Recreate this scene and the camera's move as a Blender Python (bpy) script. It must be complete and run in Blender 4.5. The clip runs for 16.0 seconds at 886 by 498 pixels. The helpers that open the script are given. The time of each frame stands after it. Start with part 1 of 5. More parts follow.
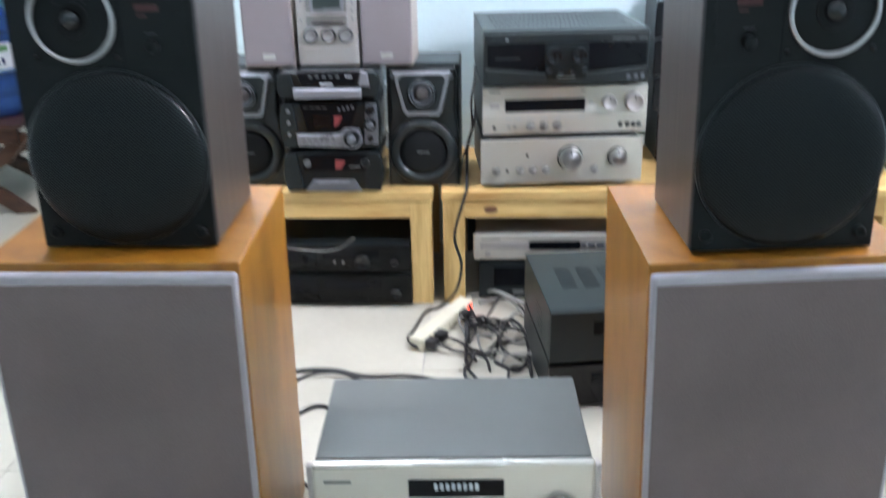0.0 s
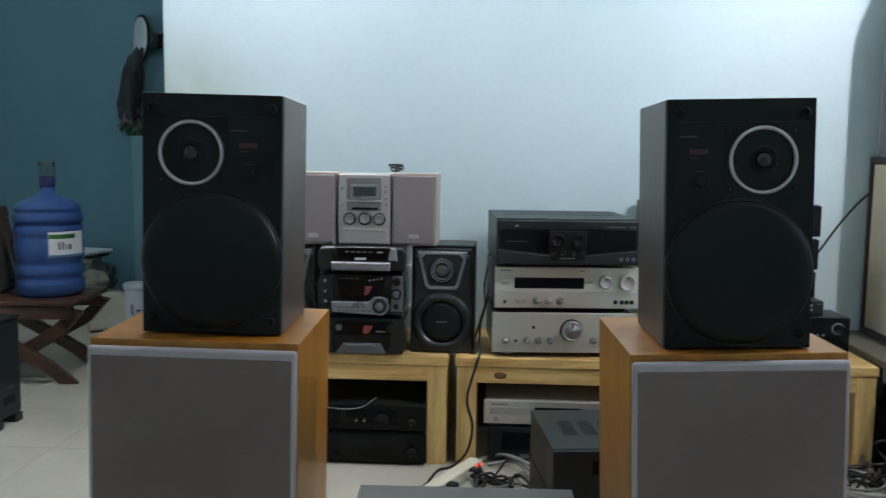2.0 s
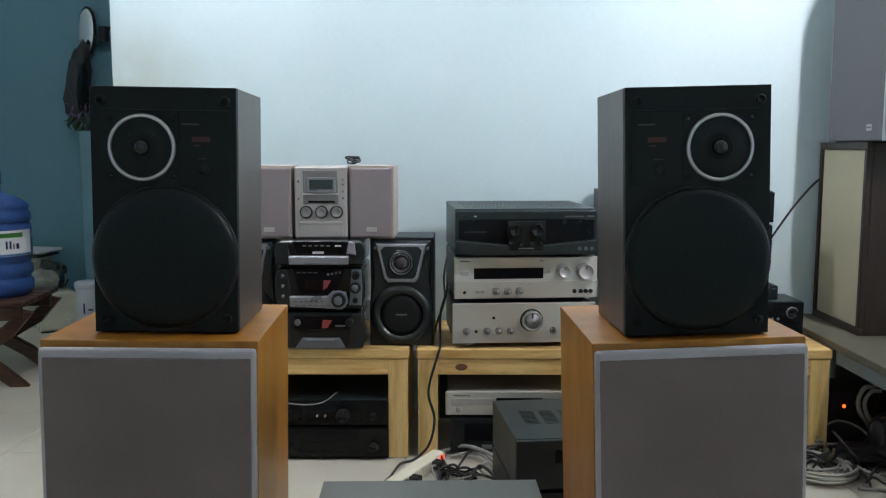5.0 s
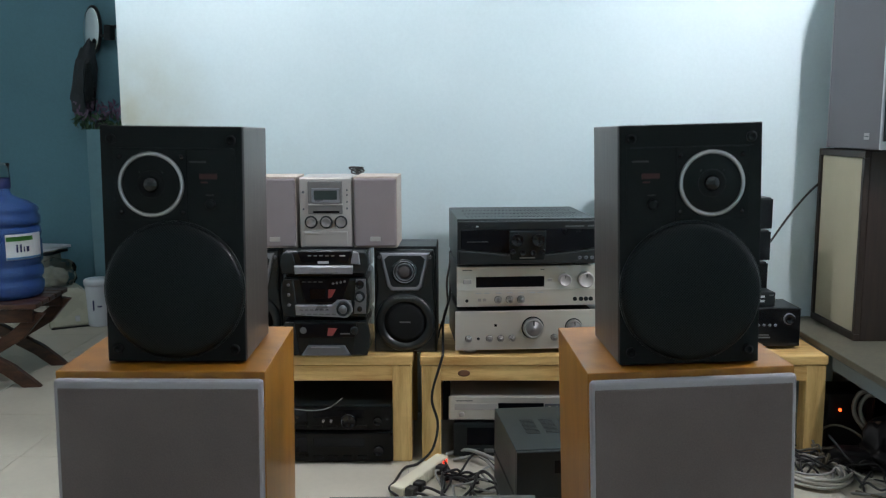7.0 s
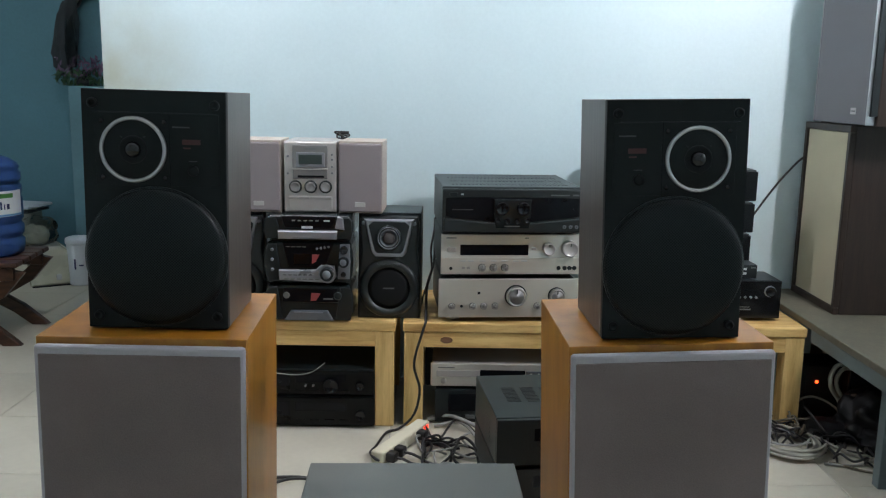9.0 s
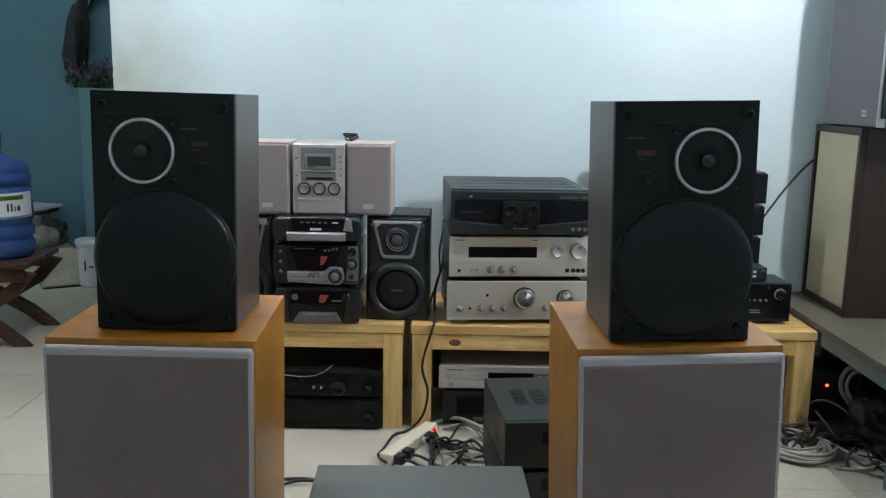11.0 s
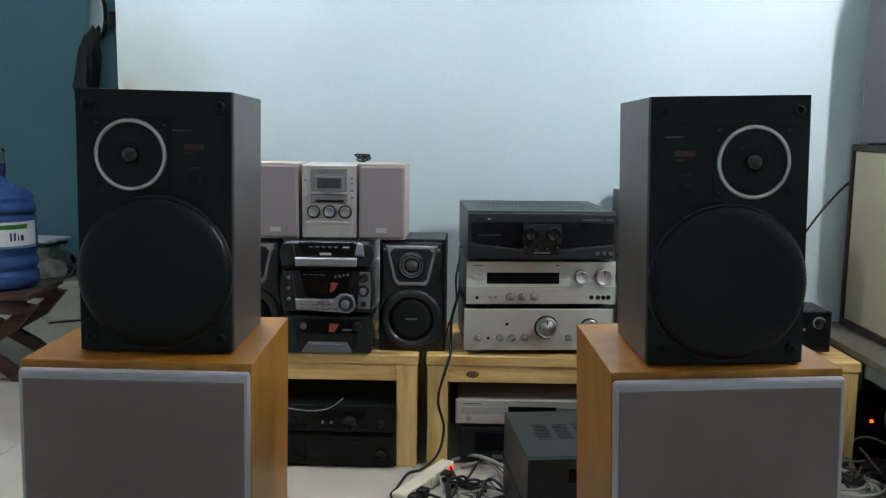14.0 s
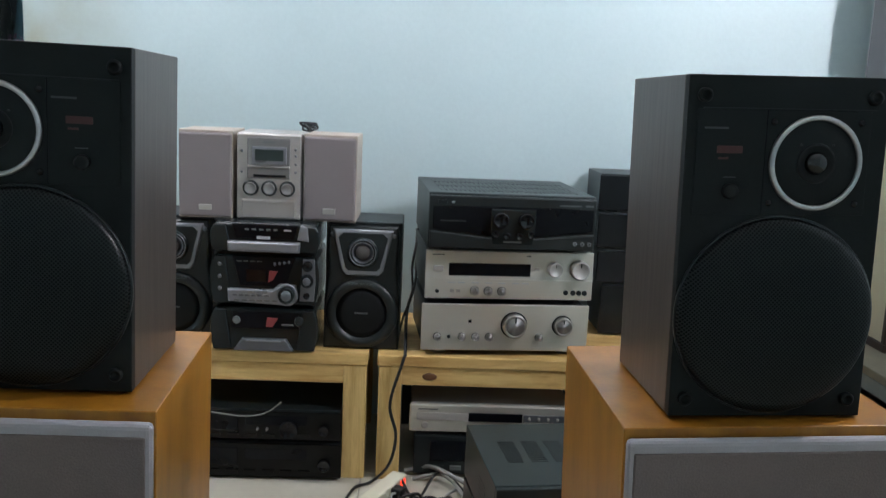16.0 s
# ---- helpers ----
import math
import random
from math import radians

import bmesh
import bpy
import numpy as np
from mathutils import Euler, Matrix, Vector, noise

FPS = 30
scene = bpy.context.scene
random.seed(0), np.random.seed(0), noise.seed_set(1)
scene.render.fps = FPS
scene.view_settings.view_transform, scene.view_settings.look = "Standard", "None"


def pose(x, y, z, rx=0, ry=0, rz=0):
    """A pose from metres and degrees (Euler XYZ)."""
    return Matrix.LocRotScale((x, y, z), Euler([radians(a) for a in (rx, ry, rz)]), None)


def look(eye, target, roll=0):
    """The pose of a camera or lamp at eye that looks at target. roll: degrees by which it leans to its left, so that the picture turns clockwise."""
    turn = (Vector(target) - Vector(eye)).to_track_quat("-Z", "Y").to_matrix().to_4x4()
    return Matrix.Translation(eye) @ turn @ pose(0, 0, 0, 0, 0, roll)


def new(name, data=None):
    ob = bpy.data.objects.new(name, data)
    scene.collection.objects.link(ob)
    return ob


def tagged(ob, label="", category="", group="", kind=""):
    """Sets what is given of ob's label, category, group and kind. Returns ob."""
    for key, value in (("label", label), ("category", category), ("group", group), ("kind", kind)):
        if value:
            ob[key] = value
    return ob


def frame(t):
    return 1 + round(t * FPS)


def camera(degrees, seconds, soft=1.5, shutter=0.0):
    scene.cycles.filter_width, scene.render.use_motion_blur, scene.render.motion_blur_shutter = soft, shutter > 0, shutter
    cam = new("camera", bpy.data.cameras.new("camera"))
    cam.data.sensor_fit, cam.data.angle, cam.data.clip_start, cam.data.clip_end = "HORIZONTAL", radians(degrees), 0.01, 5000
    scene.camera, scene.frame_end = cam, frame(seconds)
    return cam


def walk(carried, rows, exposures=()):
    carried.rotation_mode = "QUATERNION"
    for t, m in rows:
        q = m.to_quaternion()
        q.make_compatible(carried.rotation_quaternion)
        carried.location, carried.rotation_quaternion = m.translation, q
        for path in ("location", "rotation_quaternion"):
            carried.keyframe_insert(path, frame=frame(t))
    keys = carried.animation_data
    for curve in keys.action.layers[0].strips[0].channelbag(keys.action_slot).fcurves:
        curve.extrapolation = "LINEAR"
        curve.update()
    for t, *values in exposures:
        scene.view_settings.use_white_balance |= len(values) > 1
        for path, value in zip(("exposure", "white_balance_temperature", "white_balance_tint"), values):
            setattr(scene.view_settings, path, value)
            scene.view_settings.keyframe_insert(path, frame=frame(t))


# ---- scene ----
RIGHT_GLOW, LEFT_GLOW, LAMP_COLOUR = 1010.0, 385.0, (0.95, 0.93, 0.995)
EXPOSURES = [(0.0, 1.0, 6100, 15), (0.6, 0.6, 6400, 21), (1.0, 0.22, 6400, 17), (1.6, 0.02, 6400, 12), (2.4, -0.28, 6300, 8), (3.0, 0.0, 6450, 11), (6.5, 0.0, 6500, 11), (7.5, -0.15, 6500, 11), (8.5, 0.03, 6500, 11), (12.5, 0.05, 6500, 11), (13.5, -0.12, 6500, 11), (14.5, -0.10, 6500, 11), (15.1, 0.06, 6500, 11), (16.0, -0.08, 6500, 11)]
cam = camera(53.9, 16.0, soft=1.2, shutter=0.8)
PATH = [
    (0, (0.402, -2.285, 1.074), (0.316, -0.432, 0.326), -1.1),
    (0.5, (0.338, -2.354, 1.031), (0.222, -0.431, 0.494), 0.7),
    (1, (0.297, -2.45, 0.844), (0.126, -0.486, 0.503), 3.1),
    (1.5, (0.366, -2.634, 0.926), (0.161, -0.662, 0.662), 0.5),
    (2, (0.392, -2.626, 0.938), (0.284, -0.639, 0.728), 0.8),
    (2.5, (0.382, -2.551, 0.908), (0.307, -0.563, 0.704), 0.9),
    (3, (0.408, -2.56, 0.909), (0.348, -0.574, 0.679), 1.1),
    (3.5, (0.397, -2.633, 0.948), (0.364, -0.648, 0.705), 1.1),
    (4, (0.386, -2.629, 0.939), (0.374, -0.643, 0.7), 0.1),
    (6.5, (0.394, -2.592, 0.937), (0.385, -0.605, 0.716), -0.0),
    (7, (0.397, -2.646, 1.033), (0.374, -0.665, 0.757), -0.2),
    (7.5, (0.394, -2.662, 1.064), (0.396, -0.686, 0.757), 0.4),
    (8, (0.394, -2.645, 1.054), (0.409, -0.673, 0.719), 0.9),
    (8.5, (0.397, -2.643, 1.052), (0.414, -0.675, 0.695), 1.0),
    (9, (0.397, -2.639, 1.048), (0.41, -0.672, 0.686), 1.0),
    (11.5, (0.399, -2.635, 1.046), (0.39, -0.666, 0.694), 1.0),
    (12, (0.399, -2.629, 1.04), (0.39, -0.658, 0.703), 1.0),
    (12.5, (0.398, -2.622, 1.034), (0.38, -0.647, 0.716), 0.9),
    (13, (0.393, -2.611, 1.039), (0.376, -0.636, 0.73), 0.4),
    (13.5, (0.395, -2.587, 1.021), (0.384, -0.608, 0.731), 0.3),
    (14, (0.397, -2.505, 0.978), (0.351, -0.523, 0.714), 0.7),
    (14.5, (0.405, -2.483, 0.979), (0.356, -0.501, 0.716), 0.6),
    (15, (0.408, -2.394, 0.911), (0.386, -0.41, 0.655), 1.2),
    (15.5, (0.385, -2.247, 0.965), (0.422, -0.267, 0.685), 2.2),
    (16, (0.36, -2.186, 1.0), (0.442, -0.219, 0.65), 2.6),
]
walk(cam, [(t, look(eye, target, roll)) for t, eye, target, roll in PATH], EXPOSURES)


# ---- world and lamps ----
world = bpy.data.worlds.new("world")
scene.world = world
world.use_nodes = True
world.node_tree.nodes["Background"].inputs["Color"].default_value = (0.5, 0.62, 0.75, 1)
world.node_tree.nodes["Background"].inputs["Strength"].default_value = 0.02


# ---- small helpers ----
def bm_new():
    return bmesh.new()


def block(bm, x0, x1, y0, y1, z0, z1, bevel=0.0, seg=2):
    """A box between two corners, its edges rounded by bevel."""
    made = bmesh.ops.create_cube(bm, size=1.0)["verts"]
    for v in made:
        v.co = Vector(((x0 + x1) / 2 + v.co.x * (x1 - x0), (y0 + y1) / 2 + v.co.y * (y1 - y0), (z0 + z1) / 2 + v.co.z * (z1 - z0)))
    if bevel > 0:
        edges = list({e for v in made for e in v.link_edges})
        bmesh.ops.bevel(bm, geom=edges, offset=bevel, segments=seg, profile=0.5, affect="EDGES")
    return bm


def prism(bm, pts, y0, y1, bevel=0.0, seg=2):
    """A polygon in x and z, drawn from y0 (front) to y1."""
    front = [bm.verts.new((x, y0, z)) for x, z in pts]
    back = [bm.verts.new((x, y1, z)) for x, z in pts]
    n = len(pts)
    faces = [bm.faces.new(front), bm.faces.new(back[::-1])]
    for k in range(n):
        faces.append(bm.faces.new((front[k], back[k], back[(k + 1) % n], front[(k + 1) % n])))
    bmesh.ops.recalc_face_normals(bm, faces=faces)
    if bevel > 0:
        bmesh.ops.bevel(bm, geom=list(faces[0].edges), offset=bevel, segments=seg, profile=0.5, affect="EDGES")
    return bm


def prism_x(bm, pts, x0, x1):
    """A polygon in y and z, drawn from x0 to x1."""
    a = [bm.verts.new((x0, y, z)) for y, z in pts]
    b = [bm.verts.new((x1, y, z)) for y, z in pts]
    n = len(pts)
    faces = [bm.faces.new(a), bm.faces.new(b[::-1])]
    for k in range(n):
        faces.append(bm.faces.new((a[k], b[k], b[(k + 1) % n], a[(k + 1) % n])))
    bmesh.ops.recalc_face_normals(bm, faces=faces)
    return bm


def lathe(bm, profile, centre=(0, 0, 0), axis="y", seg=32):
    """Turns rows of (radius, height) round an axis: y comes forward (towards -y), z goes up, x goes right."""
    rings = []
    for r, h in profile:
        ring = []
        for k in range(seg):
            a = 2 * math.pi * k / seg
            u, v = r * math.cos(a), r * math.sin(a)
            p = {"y": (u, -h, v), "z": (u, v, h), "x": (h, u, v)}[axis]
            ring.append(bm.verts.new(Vector(centre) + Vector(p)))
        rings.append(ring)
    faces = []
    for a, b in zip(rings, rings[1:]):
        for k in range(seg):
            faces.append(bm.faces.new((a[k], a[(k + 1) % seg], b[(k + 1) % seg], b[k])))
    for ring, (r, _) in ((rings[0], profile[0]), (rings[-1], profile[-1])):
        if r > 1e-5:
            faces.append(bm.faces.new(ring))
    bmesh.ops.remove_doubles(bm, verts=[v for ring in rings for v in ring], dist=1e-6)
    bmesh.ops.recalc_face_normals(bm, faces=[f for f in faces if f.is_valid])
    for f in faces:
        if f.is_valid:
            f.smooth = True
    return bm


def smooth_line(points, steps=8):
    """A soft line through the points."""
    pts = [Vector(p) for p in points]
    pts = [2 * pts[0] - pts[1], *pts, 2 * pts[-1] - pts[-2]]
    out = []
    for a, b, c, d in zip(pts, pts[1:], pts[2:], pts[3:]):
        for k in range(steps):
            t = k / steps
            out.append(0.5 * (2 * b + (c - a) * t + (2 * a - 5 * b + 4 * c - d) * t * t + (3 * b - a - 3 * c + d) * t**3))
    return [*out, pts[-2]]


def tube(bm, points, r, sides=6, steps=8):
    line = smooth_line(points, steps)
    rings, up = [], Vector((0.13, 0.21, 0.97))
    for k, p in enumerate(line):
        d = (line[min(k + 1, len(line) - 1)] - line[max(k - 1, 0)]).normalized()
        u = d.cross(up)
        u = u.normalized() if u.length > 1e-4 else d.orthogonal().normalized()
        v = d.cross(u)
        up = -v if v.z < 0 and abs(v.z) > 0.3 else v
        up = Vector((0.13, 0.21, 0.97))
        rings.append([bm.verts.new(p + r * (math.cos(2 * math.pi * j / sides) * u + math.sin(2 * math.pi * j / sides) * v)) for j in range(sides)])
    for a, b in zip(rings, rings[1:]):
        for j in range(sides):
            bm.faces.new((a[j], a[(j + 1) % sides], b[(j + 1) % sides], b[j])).smooth = True
    bm.faces.new(rings[0])
    bm.faces.new(rings[-1][::-1])
    return bm


def mesh_of(name, bm, material):
    me = bpy.data.meshes.new(name)
    bm.normal_update()
    bm.to_mesh(me)
    bm.free()
    me.materials.append(material)
    return me


def part(name, bm, material, parent, label="", m=None):
    """One mesh under a thing or under a part."""
    ob = new(name, mesh_of(name, bm, material))
    ob.parent = parent
    if m is not None:
        ob.matrix_basis = m
    return tagged(ob, label)


def thing(name, m, label, category, group="", kind=""):
    ob = new(name)
    ob.empty_display_size = 0.05
    ob.matrix_basis = m
    return tagged(ob, label, category, group, kind)


def single(name, bm, material, m, label, category, group="", kind=""):
    ob = new(name, mesh_of(name, bm, material))
    ob.matrix_basis = m
    return tagged(ob, label, category, group, kind)


def lettering(name, text, size, material, parent, x, y, z, bend=0.0):
    """Raised letters on a front that faces -y, centred at x, z."""
    cu = bpy.data.curves.new(name, "FONT")
    cu.body, cu.size, cu.extrude, cu.align_x, cu.align_y = text, size, 0.0003, "CENTER", "CENTER"
    tmp = bpy.data.objects.new("tmp_text", cu)
    scene.collection.objects.link(tmp)
    me = bpy.data.meshes.new_from_object(tmp.evaluated_get(bpy.context.evaluated_depsgraph_get()))
    bpy.data.objects.remove(tmp)
    me.materials.clear()
    me.materials.append(material)
    ob = new(name, me)
    ob.parent, ob.matrix_basis = parent, pose(x, y, z, 90)
    return ob


# ---- materials ----
def mat(name, colour, rough=0.5, metal=0.0, vary=0.12, scale=6.0, fine=60.0, bump=0.05, stretch=(1, 1, 1), rough_vary=0.1, coat=0.0, second=None, sheen=0.0):
    """Paint, plastic, metal or cloth: colour that varies at two scales, uneven gloss and fine relief."""
    m = bpy.data.materials.new(name)
    m.use_nodes = True
    nt = m.node_tree
    bsdf = nt.nodes["Principled BSDF"]
    co, mp = nt.nodes.new("ShaderNodeTexCoord"), nt.nodes.new("ShaderNodeMapping")
    mp.inputs["Scale"].default_value = stretch
    nt.links.new(co.outputs["Object"], mp.inputs["Vector"])
    big, small = nt.nodes.new("ShaderNodeTexNoise"), nt.nodes.new("ShaderNodeTexNoise")
    for node, sc, det in ((big, scale, 4), (small, fine, 3)):
        node.inputs["Scale"].default_value, node.inputs["Detail"].default_value = sc, det
        nt.links.new(mp.outputs["Vector"], node.inputs["Vector"])
    mixed = nt.nodes.new("ShaderNodeMath")
    mixed.operation = "MULTIPLY_ADD"
    mixed.inputs[1].default_value = 0.35
    nt.links.new(small.outputs["Fac"], mixed.inputs[0])
    nt.links.new(big.outputs["Fac"], mixed.inputs[2])
    ramp = nt.nodes.new("ShaderNodeValToRGB")
    ramp.color_ramp.elements[0].position, ramp.color_ramp.elements[1].position = 0.45, 0.95
    lo = [c * (1 - vary) for c in colour]
    hi = [min(1.0, c * (1 + vary)) for c in colour] if second is None else second
    ramp.color_ramp.elements[0].color, ramp.color_ramp.elements[1].color = (*lo, 1), (*hi, 1)
    nt.links.new(mixed.outputs[0], ramp.inputs[0])
    nt.links.new(ramp.outputs["Color"], bsdf.inputs["Base Color"])
    rr = nt.nodes.new("ShaderNodeMapRange")
    rr.inputs["To Min"].default_value, rr.inputs["To Max"].default_value = max(0.02, rough - rough_vary), min(1.0, rough + rough_vary)
    nt.links.new(big.outputs["Fac"], rr.inputs["Value"])
    nt.links.new(rr.outputs["Result"], bsdf.inputs["Roughness"])
    bsdf.inputs["Metallic"].default_value = metal
    bsdf.inputs["Coat Weight"].default_value = coat
    bsdf.inputs["Coat Roughness"].default_value = 0.15
    if bump:
        bp = nt.nodes.new("ShaderNodeBump")
        bp.inputs["Strength"].default_value, bp.inputs["Distance"].default_value = bump, 0.002
        nt.links.new(small.outputs["Fac"], bp.inputs["Height"])
        nt.links.new(bp.outputs["Normal"], bsdf.inputs["Normal"])
    return m


def wood(name, dark, light, rough=0.45, grain=(3, 3, 30), scale=3.0, coat=0.0, bump=0.08, knots=0.0):
    """Wood with long grain; grain gives how quickly it changes along x, y and z."""
    m = bpy.data.materials.new(name)
    m.use_nodes = True
    nt = m.node_tree
    bsdf = nt.nodes["Principled BSDF"]
    co, mp = nt.nodes.new("ShaderNodeTexCoord"), nt.nodes.new("ShaderNodeMapping")
    mp.inputs["Scale"].default_value = grain
    nt.links.new(co.outputs["Object"], mp.inputs["Vector"])
    a, b = nt.nodes.new("ShaderNodeTexNoise"), nt.nodes.new("ShaderNodeTexNoise")
    a.inputs["Scale"].default_value, a.inputs["Detail"].default_value, a.inputs["Distortion"].default_value = scale, 6, 0.6
    b.inputs["Scale"].default_value, b.inputs["Detail"].default_value = scale * 9, 4
    nt.links.new(mp.outputs["Vector"], a.inputs["Vector"])
    nt.links.new(mp.outputs["Vector"], b.inputs["Vector"])
    add = nt.nodes.new("ShaderNodeMath")
    add.operation = "MULTIPLY_ADD"
    add.inputs[1].default_value = 0.3
    nt.links.new(b.outputs["Fac"], add.inputs[0])
    nt.links.new(a.outputs["Fac"], add.inputs[2])
    info = nt.nodes.new("ShaderNodeObjectInfo")
    shift = nt.nodes.new("ShaderNodeMath")
    shift.operation = "MULTIPLY_ADD"
    shift.inputs[1].default_value = 0.06
    nt.links.new(info.outputs["Random"], shift.inputs[0])
    nt.links.new(add.outputs[0], shift.inputs[2])
    ramp = nt.nodes.new("ShaderNodeValToRGB")
    ramp.color_ramp.elements[0].position, ramp.color_ramp.elements[1].position = 0.42, 0.85
    ramp.color_ramp.elements[0].color, ramp.color_ramp.elements[1].color = (*dark, 1), (*light, 1)
    nt.links.new(shift.outputs[0], ramp.inputs[0])
    nt.links.new(ramp.outputs["Color"], bsdf.inputs["Base Color"])
    bsdf.inputs["Roughness"].default_value = rough
    bsdf.inputs["Coat Weight"].default_value = coat
    bsdf.inputs["Coat Roughness"].default_value = 0.2
    bp = nt.nodes.new("ShaderNodeBump")
    bp.inputs["Strength"].default_value, bp.inputs["Distance"].default_value = bump, 0.002
    nt.links.new(add.outputs[0], bp.inputs["Height"])
    nt.links.new(bp.outputs["Normal"], bsdf.inputs["Normal"])
    return m


def perforated(name, sheet, hole, spacing, rough=0.35, metal=0.3):
    """Sheet with small round holes at an even spacing in x and z."""
    m = bpy.data.materials.new(name)
    m.use_nodes = True
    nt = m.node_tree
    bsdf = nt.nodes["Principled BSDF"]
    co, mp, vo = nt.nodes.new("ShaderNodeTexCoord"), nt.nodes.new("ShaderNodeMapping"), nt.nodes.new("ShaderNodeTexVoronoi")
    mp.inputs["Scale"].default_value, mp.inputs["Rotation"].default_value = (1, 0.0, 1), (0, radians(45), 0)
    vo.inputs["Scale"].default_value, vo.inputs["Randomness"].default_value = 1 / spacing, 0.0
    nt.links.new(co.outputs["Object"], mp.inputs["Vector"])
    nt.links.new(mp.outputs["Vector"], vo.inputs["Vector"])
    ramp = nt.nodes.new("ShaderNodeValToRGB")
    ramp.color_ramp.elements[0].position, ramp.color_ramp.elements[1].position = 0.3, 0.42
    ramp.color_ramp.elements[0].color, ramp.color_ramp.elements[1].color = (*hole, 1), (*sheet, 1)
    nt.links.new(vo.outputs["Distance"], ramp.inputs[0])
    nt.links.new(ramp.outputs["Color"], bsdf.inputs["Base Color"])
    bsdf.inputs["Roughness"].default_value, bsdf.inputs["Metallic"].default_value = rough, metal
    bp = nt.nodes.new("ShaderNodeBump")
    bp.inputs["Strength"].default_value, bp.inputs["Distance"].default_value = 0.6, 0.001
    shine = nt.nodes.new("ShaderNodeMapRange")
    shine.inputs["From Min"].default_value, shine.inputs["From Max"].default_value = 0.3, 0.42
    shine.inputs["To Min"].default_value, shine.inputs["To Max"].default_value = 0.05, 0.24
    nt.links.new(vo.outputs["Distance"], shine.inputs["Value"])
    nt.links.new(shine.outputs["Result"], bsdf.inputs["Specular IOR Level"])
    nt.links.new(ramp.outputs["Color"], bp.inputs["Height"])
    nt.links.new(bp.outputs["Normal"], bsdf.inputs["Normal"])
    return m


def glowing(name, colour, strength):
    m = bpy.data.materials.new(name)
    m.use_nodes = True
    b = m.node_tree.nodes["Principled BSDF"]
    b.inputs["Base Color"].default_value = (*colour, 1)
    b.inputs["Emission Color"].default_value, b.inputs["Emission Strength"].default_value = (*colour, 1), strength
    return m


def clear(name, colour, rough=0.05, ior=1.45):
    m = bpy.data.materials.new(name)
    m.use_nodes = True
    b = m.node_tree.nodes["Principled BSDF"]
    b.inputs["Base Color"].default_value, b.inputs["Roughness"].default_value = (*colour, 1), rough
    b.inputs["Transmission Weight"].default_value, b.inputs["IOR"].default_value = 1.0, ior
    return m


M_WALL = mat("pale_blue_wall_paint", (0.565, 0.70, 0.728), 0.6, vary=0.06, scale=1.6, fine=90, bump=0.05, second=(0.615, 0.745, 0.77))
nt = M_WALL.node_tree
stain, smask, smix = nt.nodes.new("ShaderNodeTexNoise"), nt.nodes.new("ShaderNodeValToRGB"), nt.nodes.new("ShaderNodeMixRGB")
stain.inputs["Scale"].default_value, stain.inputs["Detail"].default_value, stain.inputs["Roughness"].default_value = 1.1, 8, 0.62
smask.color_ramp.elements[0].position, smask.color_ramp.elements[1].position = 0.55, 0.80
smask.color_ramp.elements[1].color = (0.45, 0.45, 0.45, 1)
smix.inputs["Color2"].default_value = (0.46, 0.52, 0.47, 1)
nt.links.new(nt.nodes["Texture Coordinate"].outputs["Object"], stain.inputs["Vector"])
nt.links.new(stain.outputs["Fac"], smask.inputs[0])
nt.links.new(smask.outputs["Color"], smix.inputs["Fac"])
nt.links.new(nt.nodes["Principled BSDF"].inputs["Base Color"].links[0].from_socket, smix.inputs["Color1"])
nt.links.new(smix.outputs["Color"], nt.nodes["Principled BSDF"].inputs["Base Color"])
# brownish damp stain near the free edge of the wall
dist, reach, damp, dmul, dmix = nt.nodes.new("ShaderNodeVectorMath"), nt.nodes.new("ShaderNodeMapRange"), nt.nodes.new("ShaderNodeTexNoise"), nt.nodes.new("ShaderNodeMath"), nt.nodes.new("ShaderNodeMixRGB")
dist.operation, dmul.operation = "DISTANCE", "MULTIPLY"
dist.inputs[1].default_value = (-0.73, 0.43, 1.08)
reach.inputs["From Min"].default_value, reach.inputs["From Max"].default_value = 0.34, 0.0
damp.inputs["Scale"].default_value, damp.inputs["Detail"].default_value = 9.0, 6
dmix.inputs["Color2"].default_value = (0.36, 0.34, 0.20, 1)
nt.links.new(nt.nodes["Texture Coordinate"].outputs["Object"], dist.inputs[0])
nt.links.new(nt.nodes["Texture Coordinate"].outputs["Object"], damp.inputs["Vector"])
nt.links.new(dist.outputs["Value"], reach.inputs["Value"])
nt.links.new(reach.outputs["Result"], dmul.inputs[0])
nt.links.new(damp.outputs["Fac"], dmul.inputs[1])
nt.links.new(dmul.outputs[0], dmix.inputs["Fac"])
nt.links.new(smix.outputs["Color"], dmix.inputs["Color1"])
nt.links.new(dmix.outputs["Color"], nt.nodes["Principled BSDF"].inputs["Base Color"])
M_BLACKBAG = mat("dusty_black_polythene", (0.006, 0.0065, 0.007), 0.5, vary=0.3, scale=9, fine=120)
M_BLACKBAG.node_tree.nodes["Principled BSDF"].inputs["Specular IOR Level"].default_value = 0.2
M_DECK = mat("dark_dusty_deck_front", (0.0018, 0.0024, 0.0027), 0.3, vary=0.2, scale=12, bump=0.0)
M_DECK.node_tree.nodes["Principled BSDF"].inputs["Specular IOR Level"].default_value = 0.22
M_TEAL = mat("teal_wall_paint", (0.10, 0.235, 0.285), 0.55, vary=0.12, scale=1.4, fine=80, bump=0.12)
M_LEDGE = mat("faded_pale_paint", (0.15, 0.29, 0.33), 0.6, vary=0.12, scale=4, fine=60)
